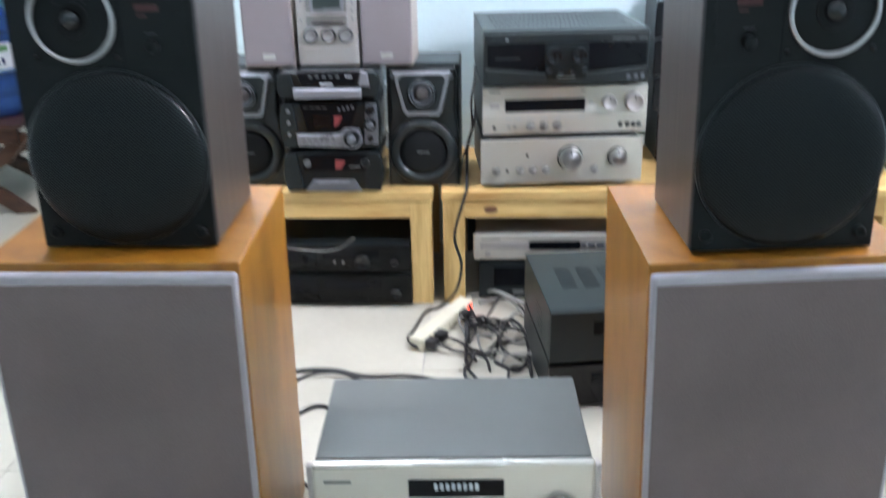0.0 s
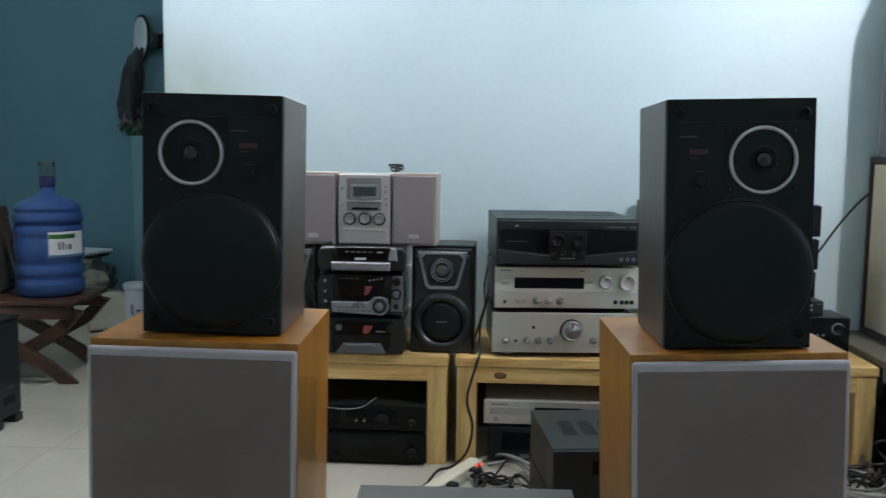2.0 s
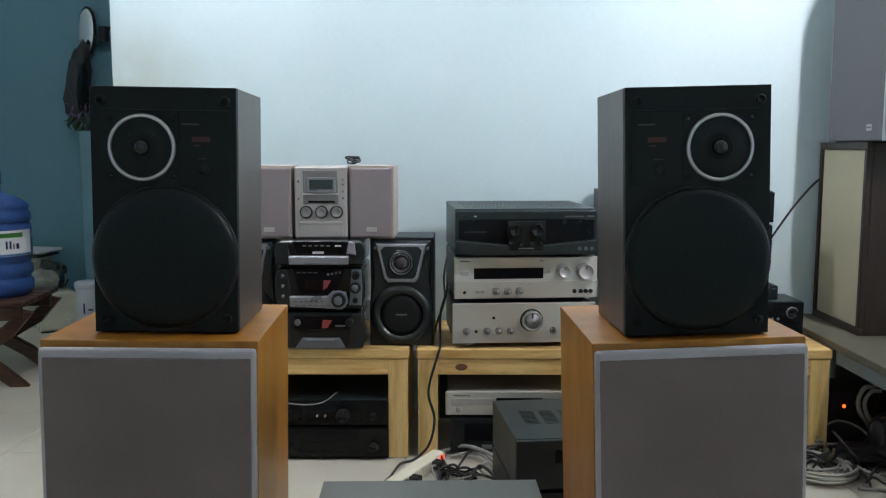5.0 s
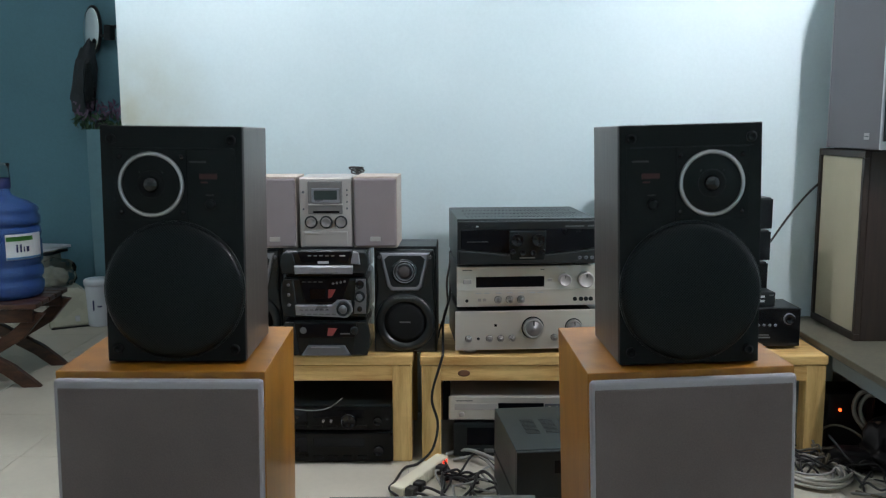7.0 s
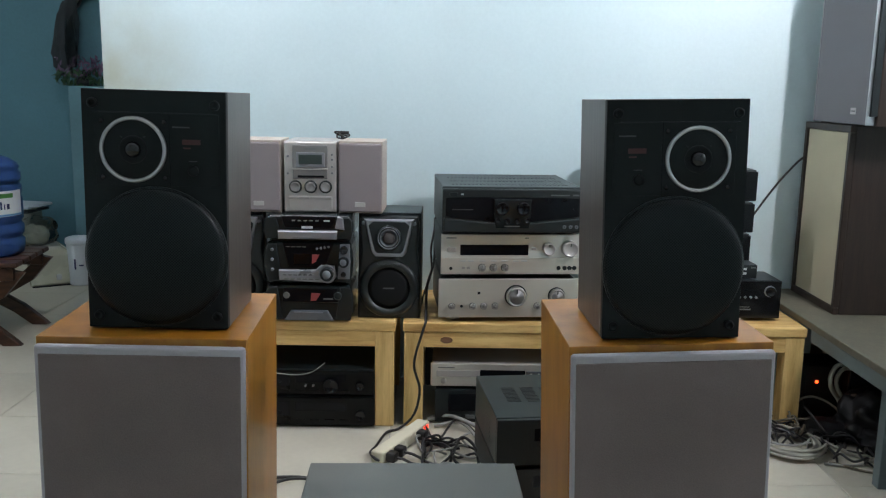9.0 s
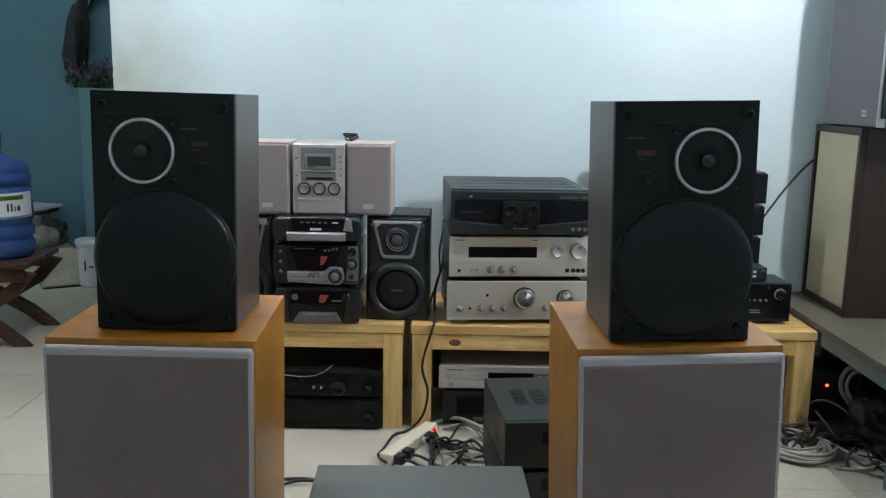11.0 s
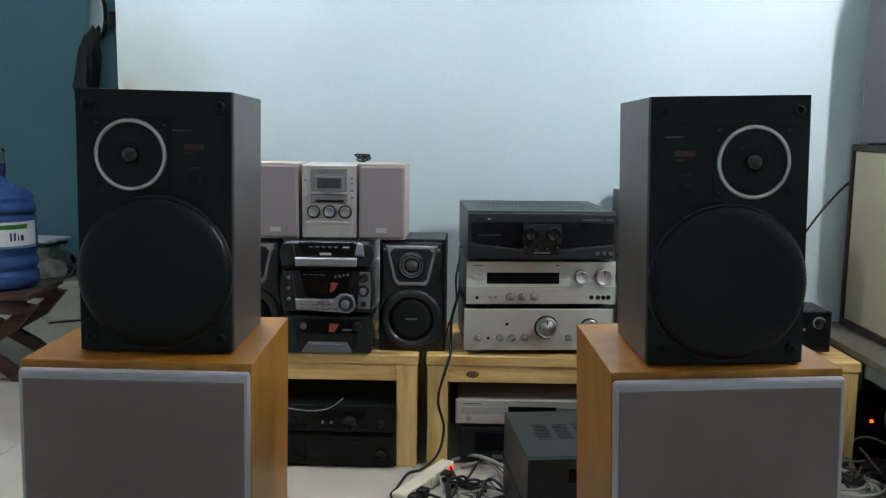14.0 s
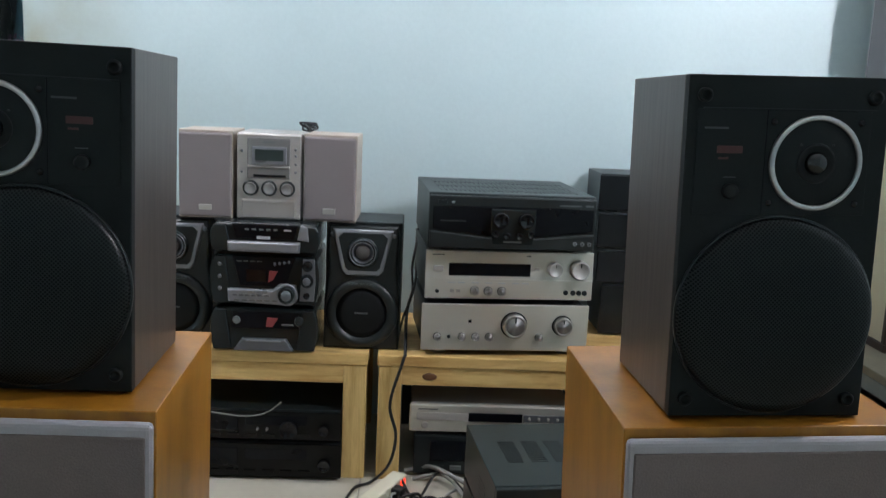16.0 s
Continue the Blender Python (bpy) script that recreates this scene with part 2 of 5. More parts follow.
M_CEIL = mat("white_ceiling_paint", (0.75, 0.78, 0.78), 0.7, vary=0.04, scale=2)
M_TILE = mat("cream_floor_tile", (0.50, 0.472, 0.385), 0.33, vary=0.10, scale=3.5, fine=45, bump=0.008, rough_vary=0.07)
M_GROUT = mat("grey_grout", (0.36, 0.35, 0.33), 0.8)
M_CHERRY = wood("cherry_veneer", (0.230, 0.082, 0.006), (0.355, 0.144, 0.013), 0.36, (5, 5, 1.2), 4, coat=0.12, bump=0.03)
M_WALNUT = wood("dark_walnut_vinyl", (0.034, 0.026, 0.022), (0.072, 0.057, 0.050), 0.38, (22, 22, 1.2), 5, coat=0.1, bump=0.05)
M_PINE = wood("pine_boards", (0.47, 0.250, 0.068), (0.79, 0.545, 0.215), 0.5, (1.5, 14, 14), 3.2, coat=0.15)
M_PINE_UP = wood("pine_posts", (0.49, 0.275, 0.078), (0.77, 0.54, 0.215), 0.5, (14, 14, 1.5), 3.2, coat=0.15)
M_KNOT = mat("pine_knot", (0.16, 0.07, 0.03), 0.6, scale=40)
M_TEAK = wood("dark_stained_teak", (0.020, 0.009, 0.006), (0.085, 0.036, 0.018), 0.4, (3, 12, 12), 4, coat=0.2)
M_BROWN = wood("dark_brown_veneer", (0.014, 0.0075, 0.005), (0.028, 0.0155, 0.010), 0.45, (18, 18, 1.5), 5)
M_BLACK = mat("black_baffle_paint", (0.0060, 0.0084, 0.0089), 0.6, vary=0.2, fine=220, bump=0.1)
M_BLACK.node_tree.nodes["Principled BSDF"].inputs["Specular IOR Level"].default_value = 0.32
M_BLACKGLOSS = mat("black_gloss_plastic", (0.004, 0.0045, 0.006), 0.16, vary=0.2, scale=12, bump=0.0, rough_vary=0.06)
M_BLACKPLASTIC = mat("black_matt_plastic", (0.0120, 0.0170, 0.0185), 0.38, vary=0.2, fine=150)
M_CONE = mat("black_paper_cone", (0.0080, 0.0090, 0.0098), 0.65, fine=250, bump=0.15)
M_GRILLE_METAL = perforated("perforated_black_grille", (0.0072, 0.0096, 0.0102), (0.0052, 0.0068, 0.0073), 0.0034, 0.34, 0.0)
for m in (M_BLACK, M_CONE):
    m.node_tree.nodes["Principled BSDF"].inputs["Specular IOR Level"].default_value = 0.2
for m in (M_BLACKPLASTIC, M_GRILLE_METAL, M_BLACKGLOSS):
    m.node_tree.nodes["Principled BSDF"].inputs["Specular IOR Level"].default_value = 0.35
M_CHROME = mat("brushed_silver_ring", (0.47, 0.445, 0.44), 0.40, 1.0, vary=0.06, fine=120)
M_SILVER = mat("champagne_silver_front", (0.655, 0.625, 0.56), 0.30, 0.6, vary=0.04, scale=3, fine=160, bump=0.03, stretch=(0.15, 1, 3))
M_SILVERPLASTIC = mat("silver_painted_plastic", (0.47, 0.44, 0.42), 0.38, 0.35, vary=0.05, fine=140)
M_STEELKNOB = mat("turned_steel_knob", (0.48, 0.46, 0.43), 0.34, 1.0, vary=0.05, fine=90)
M_GREYLID = mat("grey_painted_steel_lid", (0.120, 0.127, 0.116), 0.42, 0.1, vary=0.08, scale=4, fine=260, bump=0.06)
M_DARKLID = mat("dark_grey_steel_lid", (0.021, 0.031, 0.032), 0.42, 0.1, vary=0.1, scale=4, fine=260, bump=0.06)
M_CLOTH = mat("mauve_grey_grille_cloth", (0.157, 0.120, 0.114), 0.9, vary=0.22, scale=3.2, fine=380, bump=0.45)
M_CLOTHEDGE = mat("pale_lilac_grille_edge", (0.345, 0.315, 0.33), 0.75, vary=0.12, scale=9, fine=500, bump=0.2)
M_LILAC = mat("lilac_speaker_cloth", (0.25, 0.213, 0.222), 0.85, vary=0.05, scale=6, fine=650, bump=0.3)
M_MAPLE = wood("pale_maple_vinyl", (0.40, 0.33, 0.28), (0.48, 0.41, 0.35), 0.45, (3, 3, 18), 4)
M_NAVY = mat("dark_slate_plastic", (0.013, 0.019, 0.021), 0.20, 0.1, vary=0.12, scale=9, fine=160)
M_SLATE = mat("slate_silver_plastic", (0.15, 0.158, 0.175), 0.30, 0.4, vary=0.08, scale=9, fine=160)
M_SLATELIGHT = mat("light_slate_trim", (0.27, 0.275, 0.30), 0.30, 0.45, vary=0.06, scale=9)
M_DARKGLASS = mat("smoked_window", (0.004, 0.005, 0.007), 0.2, vary=0.1, scale=14, bump=0.0, rough_vary=0.04)
M_DARKGLASS.node_tree.nodes["Principled BSDF"].inputs["Specular IOR Level"].default_value = 0.18
M_LCD = mat("grey_green_display", (0.04, 0.055, 0.053), 0.2, vary=0.1, scale=14, bump=0.0)
M_DOME = mat("glossy_black_dome", (0.010, 0.011, 0.012), 0.14, vary=0.1, scale=20, bump=0.0, rough_vary=0.04)
M_DUSTYCABLE = mat("dusty_brown_cable", (0.14, 0.12, 0.085), 0.7, vary=0.3, scale=25)
M_BROWNPAPER = mat("brown_packing_paper", (0.13, 0.085, 0.055), 0.8, vary=0.3, scale=18)
M_PRINTFAINT = mat("faint_grey_print", (0.045, 0.050, 0.052), 0.5)
M_BLUEPRINT = mat("pale_blue_print", (0.16, 0.36, 0.62), 0.5)
M_TWEETER = mat("dusty_brown_cone", (0.055, 0.048, 0.046), 0.6, vary=0.15, scale=30)
M_SMOKESILVER = mat("smoky_silver_plastic", (0.27, 0.262, 0.26), 0.24, 0.3, vary=0.06, fine=140)
M_RECEIVER = mat("satin_black_front", (0.0095, 0.0135, 0.0145), 0.34, vary=0.2, scale=14, fine=180)
M_RED = mat("red_print", (0.28, 0.05, 0.05), 0.4)
M_REDDIM = mat("faded_red_print", (0.055, 0.011, 0.008), 0.5)
M_PRINT = mat("pale_print", (0.55, 0.57, 0.58), 0.5)
M_PRINTDIM = mat("dim_grey_print", (0.12, 0.13, 0.13), 0.5)
M_CREAMCLOTH = mat("cream_grille_cloth", (0.47, 0.43, 0.30), 0.9, vary=0.08, scale=5, fine=500, bump=0.25)
M_GREYCLOTH = mat("grey_grille_cloth", (0.155, 0.155, 0.165), 0.85, vary=0.05, scale=5, fine=600, bump=0.25)
M_ALU = mat("dull_aluminium_trim", (0.55, 0.56, 0.57), 0.35, 1.0, vary=0.06)
M_STONE = mat("stained_cream_worktop", (0.112, 0.104, 0.074), 0.55, vary=0.35, scale=7, fine=70, bump=0.06)
M_PAINTEDSTEEL = mat("grey_blue_painted_steel", (0.105, 0.135, 0.14), 0.5, 0.1, vary=0.15, scale=8, fine=70)
M_CREAMPLASTIC = mat("yellowed_cream_plastic", (0.66, 0.63, 0.49), 0.4, vary=0.06, scale=9)
M_CABLE = mat("black_rubber_cable", (0.012, 0.012, 0.013), 0.45, scale=20)
M_GREYCABLE = mat("grey_cable", (0.27, 0.27, 0.25), 0.5, scale=20)
M_WHITECABLE = mat("off_white_cable", (0.33, 0.32, 0.27), 0.5, scale=20)
M_BOTTLE = clear("blue_bottle_plastic", (0.13, 0.28, 0.66), 0.06, 1.40)
M_BOTTLE.node_tree.nodes["Principled BSDF"].inputs["Transmission Weight"].default_value = 0.72
M_LABEL = mat("white_bottle_label", (0.75, 0.77, 0.78), 0.4)
M_GREEN = mat("green_print", (0.08, 0.30, 0.06), 0.5)
M_NAVYPRINT = mat("navy_print", (0.02, 0.03, 0.12), 0.5)
M_BAG = clear("thin_clear_plastic", (0.86, 0.88, 0.86), 0.25, 1.12)
M_PAPER = mat("worn_paper", (0.50, 0.50, 0.42), 0.8, vary=0.15, scale=20)
M_CREAMBOX = mat("cream_enamel_plastic", (0.56, 0.57, 0.45), 0.28, vary=0.06, scale=7)
M_WHITE = mat("white_plastic_tub", (0.68, 0.72, 0.76), 0.4, vary=0.05)
M_MIRROR = mat("mirror_glass", (0.85, 0.90, 0.90), 0.06, 1.0, vary=0.02, bump=0.0, rough_vary=0.02)
M_DARKCLOTH = mat("dark_grey_cloth", (0.035, 0.045, 0.05), 0.85, vary=0.25, scale=12, fine=300, bump=0.3)
M_LEAF = mat("artificial_leaf_green", (0.03, 0.09, 0.035), 0.5, vary=0.3, scale=30)
M_PETAL = mat("dusty_purple_petal", (0.16, 0.10, 0.17), 0.6, vary=0.25, scale=30)
M_LAMPBODY = mat("white_lamp_body", (0.75, 0.76, 0.76), 0.5)
M_SWITCH = glowing("lit_red_switch", (1.0, 0.05, 0.02), 1.6)
M_LED = glowing("lit_red_indicator", (1.0, 0.06, 0.01), 6.0)

# ---- the room ----
BACK, LEFT, RIGHT, FRONT, FAR, CEIL = 0.43, -2.53, 2.26, -4.4, 2.18, 2.95


def wall(name, x0, x1, y0, y1, z0, z1, material, label):
    return single(name, block(bm_new(), x0, x1, y0, y1, z0, z1), material, pose(0, 0, 0), label, "wall", kind="structure")


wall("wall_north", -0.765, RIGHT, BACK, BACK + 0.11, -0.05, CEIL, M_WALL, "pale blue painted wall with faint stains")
wall("wall_alcove", LEFT, 0.4, FAR, FAR + 0.12, -0.05, CEIL, M_TEAL, "dark teal painted wall of the alcove")
wall("wall_alcove_side", 0.28, 0.40, BACK + 0.11, FAR, -0.05, CEIL, M_TEAL, "teal painted side wall of the alcove")
wall("wall_west", LEFT - 0.12, LEFT, FRONT, FAR + 0.12, -0.05, CEIL, M_WALL, "pale blue painted side wall")
wall("wall_east", RIGHT, RIGHT + 0.12, FRONT, BACK + 0.11, -0.05, CEIL, M_WALL, "pale blue painted side wall")
wall("wall_south", LEFT - 0.12, RIGHT + 0.12, FRONT - 0.12, FRONT, -0.05, CEIL, M_WALL, "pale blue painted wall behind")
single("ceiling", block(bm_new(), LEFT - 0.12, RIGHT + 0.12, FRONT - 0.12, FAR + 0.12, CEIL, CEIL + 0.1), M_CEIL, pose(0, 0, 0), "plain white painted ceiling", "ceiling", kind="structure")
floor = single("floor", block(bm_new(), LEFT - 0.12, RIGHT + 0.12, FRONT - 0.12, FAR + 0.12, -0.08, -0.0025), M_GROUT, pose(0, 0, 0), "cream ceramic tiled floor with thin grey joints", "floor", kind="structure")
single("ledge", block(bm_new(), -1.555, 0.28, FAR - 0.17, FAR, 0.0, 1.03, 0.006), M_LEDGE, pose(0, 0, 0), "half-height pale painted wall ledge in the alcove", "ledge", kind="structure")

# ---- lamps: two tubes hanging on cords, one of them upright ----
def tube_lamp(m, length, glow, label):
    """A bare tube before its body."""
    t = thing("tube_lamp", m, label, "lamp", "fluorescent tubes")
    h = length / 2
    part("lamp_body", block(bm_new(), -h - 0.03, h + 0.03, -0.022, 0.022, 0.0, 0.04, 0.006), M_LAMPBODY, t)
    part("lamp_tube", lathe(bm_new(), [(0.013, -h), (0.014, -h + 0.01), (0.014, h - 0.01), (0.013, h)], (0, 0, -0.035), "x", 12), glowing("lit_fluorescent_tube", LAMP_COLOUR, glow), t, "glowing glass tube")
    for end in (-h - 0.01, h + 0.01):
        part("lamp_holder", block(bm_new(), end - 0.012, end + 0.012, -0.018, 0.018, -0.052, 0.0, 0.004), M_LAMPBODY, t)
    return t


right_lamp = tube_lamp(pose(1.818, -0.85, 1.93, 0, 90, 0), 0.30, RIGHT_GLOW, "lit fluorescent tube hanging upright above the bench side")
part("cord", tube(bm_new(), [(-0.178, 0.0, 0.02), (-0.5, 0.0, 0.02), (1.93 - CEIL, 0.0, 0.02)], 0.003), M_LAMPBODY, right_lamp)
left_lamp = tube_lamp(pose(-0.45, -0.08, 2.50, 0, 0, 0), 0.60, LEFT_GLOW, "lit fluorescent tube hanging over the tables")
for end in (-0.25, 0.25):
    part("cord", tube(bm_new(), [(end, 0.0, 0.04), (end, 0.0, 0.3), (end, 0.0, CEIL - 2.50)], 0.003), M_LAMPBODY, left_lamp)

# ---- tables ----
def pine_table(x0, x1, label, knot_at=None):
    t = thing("pine_table", pose(x0, -0.045, 0), label, "table", "low pine tables along the wall")
    w, d = x1 - x0, 0.45
    part("tabletop", block(bm_new(), 0, w, 0, d, 0.309, 0.339, 0.004), M_PINE, t)
    part("front_rail", block(bm_new(), 0.062, w - 0.062, 0.006, 0.028, 0.259, 0.308, 0.002), M_PINE, t)
    part("back_rail", block(bm_new(), 0.062, w - 0.062, d - 0.03, d - 0.008, 0.259, 0.308, 0.002), M_PINE, t)
    for x in (0.004, w - 0.064):
        part("side_rail", block(bm_new(), x + 0.018, x + 0.040, 0.064, d - 0.064, 0.259, 0.308, 0.002), M_PINE, t)
        for y in (0.004, d - 0.062):
            part("leg", block(bm_new(), x, x + 0.060, y, y + 0.058, 0, 0.308, 0.003), M_PINE_UP, t)
    # thin black sheet closing the opening below the back rail
    part("back_sheet", block(bm_new(), 0.066, w - 0.066, d - 0.065, d - 0.062, 0.004, 0.258), M_BLACKPLASTIC, t, "thin dark sheet between the back legs")
    if knot_at:
        bm = lathe(bm_new(), [(0.0, 0.0), (0.019, 0.0), (0.019, 0.0012), (0.012, 0.0016), (0.0, 0.0014)], (knot_at, 0.0065, 0.283), "y", 20)
        for v in bm.verts:
            v.co.z = 0.283 + (v.co.z - 0.283) * 0.55
        part("knot", bm, M_KNOT, t, "dark oval knot in the rail")
    return t


pine_table(-0.63, 0.2725, "low natural pine table carrying a stereo system")
pine_table(0.2950, 1.545, "low natural pine table carrying amplifiers", 0.135)


# ---- the two pairs of large loudspeakers ----
def monitor(m, side, label):
    """Black two-way loudspeaker; side -1: ring near its left edge, 1: near its right."""
    w, d, h = 0.237, 0.226, 0.405
    t = thing("bookshelf_speaker", m, label, "loudspeaker", "pair of black loudspeakers")
    part("cabinet", block(bm_new(), -w / 2, w / 2, 0.014, d, 0, h, 0.0015), M_WALNUT, t, "dark walnut vinyl cabinet")
    part("baffle", block(bm_new(), -w / 2, w / 2, 0, 0.0138, 0, h, 0.0012), M_BLACK, t)
    rx, rz = side * 0.0350, 0.3065
    ring = part("tweeter_ring", lathe(bm_new(), [(0.0490, 0.0012), (0.0490, 0.0040), (0.0500, 0.0058), (0.0538, 0.0058), (0.0553, 0.0030), (0.0553, 0.0)], (rx, 0, rz), "y", 64), M_CHROME, t, "polished silver ring")
    part("face_plate", lathe(bm_new(), [(0.0487, 0.0014), (0.0487, 0.0024), (0.0484, 0.0026), (0.0, 0.0026)], (rx, 0, rz), "y", 48), M_BLACK, ring)
    part("dome_collar", lathe(bm_new(), [(0.0234, 0.0026), (0.0228, 0.0042), (0.0200, 0.0042), (0.0180, 0.0032), (0.0, 0.0032)], (rx, 0, rz), "y", 40), M_CONE, ring)
    for dx in (-0.019, 0.019):
        part("plate_pin", lathe(bm_new(), [(0.0014, 0.0024), (0.0014, 0.0034), (0.0, 0.0036)], (rx + dx, 0, rz + 0.021), "y", 10), M_BLACKPLASTIC, ring)
    part("dome", lathe(bm_new(), [(0.0135, 0.003), (0.0132, 0.0055), (0.0112, 0.0100), (0.0068, 0.0130), (0.0, 0.0142)], (rx, 0, rz), "y", 32), M_DOME, ring)
    for a in (45, 135, 225, 315):
        sx, sz = rx + 0.073 * math.cos(radians(a)), rz + 0.066 * math.sin(radians(a))
        part("screw", lathe(bm_new(), [(0.0042, 0.0), (0.0042, 0.0012), (0.003, 0.0022), (0.0, 0.0022)], (sx, 0, sz), "y", 12), M_BLACKGLOSS, t)
    dome = [(0.1180, 0.0), (0.1183, 0.004), (0.1172, 0.0085), (0.1135, 0.0130), (0.105, 0.0165), (0.090, 0.0200), (0.068, 0.0228), (0.040, 0.0246), (0.018, 0.0252), (0.0, 0.0254)]
    part("grille_rim", lathe(bm_new(), [(0.1178, 0.001), (0.1178, 0.0035), (0.1192, 0.0040), (0.1205, 0.0028), (0.1208, 0.0)], (0, 0, 0.1245), "y", 72), M_BLACKPLASTIC, t)
    part("woofer_grille", lathe(bm_new(), dome, (0, 0, 0.1245), "y", 72), M_GRILLE_METAL, t, "domed perforated steel grille")
    for x in (-0.100, 0.100):
        for z in (0.022, 0.382):
            part("peg_socket", lathe(bm_new(), [(0.0085, 0.0), (0.0085, 0.004), (0.0065, 0.0055), (0.005, 0.0055), (0.005, 0.001), (0.0, 0.001)], (x, 0, z), "y", 20), M_BLACK, t)
    px = -side * 0.064
    sx = -side * 0.0245
    part("tweeter_plate", block(bm_new(), min(sx, side * 0.098), max(sx, side * 0.098), -0.0008, 0.002, 0.246, 0.3665, 0.0006), M_BLACK, t)
    part("control_plate", block(bm_new(), min(sx, -side * 0.108) + 0.0012, max(sx, -side * 0.108) - 0.0012, -0.0010, 0.002, 0.246, 0.3665, 0.0006), M_BLACK, t)
    part("plate_seam", block(bm_new(), sx - 0.0008, sx + 0.0008, -0.0004, 0.002, 0.246, 0.3665), M_DARKGLASS, t)
    part("top_seam", block(bm_new(), -0.100, 0.104, -0.0012, 0.002, 0.3675, 0.3685), M_BLACKPLASTIC, t)
    part("print_bar", block(bm_new(), px - 0.034, px - 0.006, -0.0016, -0.0009, 0.3440, 0.3464), M_PRINTFAINT, t, "small pale maker's mark drawn as a bar")
    part("red_mark", block(bm_new(), px - 0.018, px + 0.012, -0.0016, -0.0009, 0.3165, 0.3250), M_REDDIM, t, "dim red printed mark")
    part("print_bar", block(bm_new(), px - 0.016, px - 0.004, -0.0016, -0.0009, 0.3095, 0.3120), M_REDDIM, t)
    part("print_bar", block(bm_new(), px - 0.008, px + 0.006, -0.0016, -0.0009, 0.2885, 0.2897), M_PRINTFAINT, t)
    part("level_control", lathe(bm_new(), [(0.009, 0.001), (0.009, 0.006), (0.006, 0.008), (0.0, 0.008)], (px, 0, 0.273), "y", 20), M_BLACK, t)
    return t


def floor_speaker(m, h, label):
    w, d = 0.349, 0.338
    t = thing("floor_speaker", m, label, "loudspeaker", "pair of cherry floor loudspeakers")
    part("cabinet", block(bm_new(), -w / 2, w / 2, 0.0, d, 0, h, 0.0015), M_CHERRY, t, "orange cherry veneer cabinet")
    part("grille_frame", block(bm_new(), -w / 2 + 0.001, w / 2 - 0.001, -0.016, -0.0005, 0.012, h - 0.010, 0.007, 3), M_CLOTHEDGE, t, "pale lilac cloth-wrapped frame edge")
    part("grille_cloth", block(bm_new(), -w / 2 + 0.0085, w / 2 - 0.0085, -0.0180, -0.0120, 0.020, h - 0.0250, 0.0022, 2), M_CLOTH, t, "mauve grey stretched cloth")
    return t


floor_speaker(pose(-0.1046, -1.2311, 0.0027, 0, 0.9, 2.2), 0.6265, "cherry veneer floor loudspeaker with mauve grey cloth grille")
floor_speaker(pose(0.8175, -1.2189, 0.0058, 0, -1.9, 1.5), 0.6235, "cherry veneer floor loudspeaker with slightly stained grey grille")
monitor(pose(-0.0820, -1.1790, 0.6325, -0.6, 0.8, 2.0), -1, "black loudspeaker with silver tweeter ring on a cherry speaker")
monitor(pose(0.8000, -1.1940, 0.6330, -0.6, -1.4, 1.5), 1, "black loudspeaker with silver tweeter ring and red mark")


# ---- amplifiers and players ----
def feet(t, w, d, h=0.014, r=0.018, material=None):
    for x in (-w / 2 + 0.05, w / 2 - 0.05):
        for y in (0.05, d - 0.05):
            part("foot", lathe(bm_new(), [(r * 0.9, 0), (r, 0.003), (r, h)], (x, y, 0), "z", 20), material or M_BLACKPLASTIC, t)


def knob(name, parent, x, z, r, depth, material, y=0.0, label="", pointer=True):
    k = part(name, lathe(bm_new(), [(r, 0), (r, depth * 0.82), (r * 0.93, depth), (r * 0.80, depth), (r * 0.78, depth * 0.96), (0.0, depth * 0.96)], (x, y, z), "y", 40), material, parent, label)
    if material is M_STEELKNOB:
        part("knob_collar", lathe(bm_new(), [(r * 0.98, 0.0), (r * 0.98, 0.0022), (r * 1.10, 0.0022), (r * 1.13, 0.0)], (x, y, z), "y", 32), M_BLACKPLASTIC, k)
        part("knob_face", lathe(bm_new(), [(r * 0.76, depth * 0.962), (r * 0.55, depth * 0.90), (r * 0.25, depth * 0.93), (0.0, depth * 0.99)], (x, y, z), "y", 32), M_CHROME, k)
    if pointer:
        part("pointer", block(bm_new(), x - r * 0.05, x + r * 0.05, y - depth - 0.0006, y - depth * 0.94, z + r * 0.35, z + r * 0.8), M_BLACKPLASTIC, k)
    return k


def slotted_lid(parent, x0, x1, y0, y1, z, rows, cols, material, gap=0.35):
    """Rows of narrow raised bars between vent slots; the bars share one mesh."""
    dx, dy = (x1 - x0) / cols, (y1 - y0) / rows
    bar = mesh_of("vent", block(bm_new(), -dx * (1 - gap) / 2, dx * (1 - gap) / 2, -dy * 0.38, dy * 0.38, 0.0, 0.0012), material)
    for c in range(cols):
        for r in range(rows):
            ob = new("vent", bar)
            ob.parent, ob.location = parent, (x0 + (c + 0.5) * dx, y0 + (r + 0.5) * dy, z)


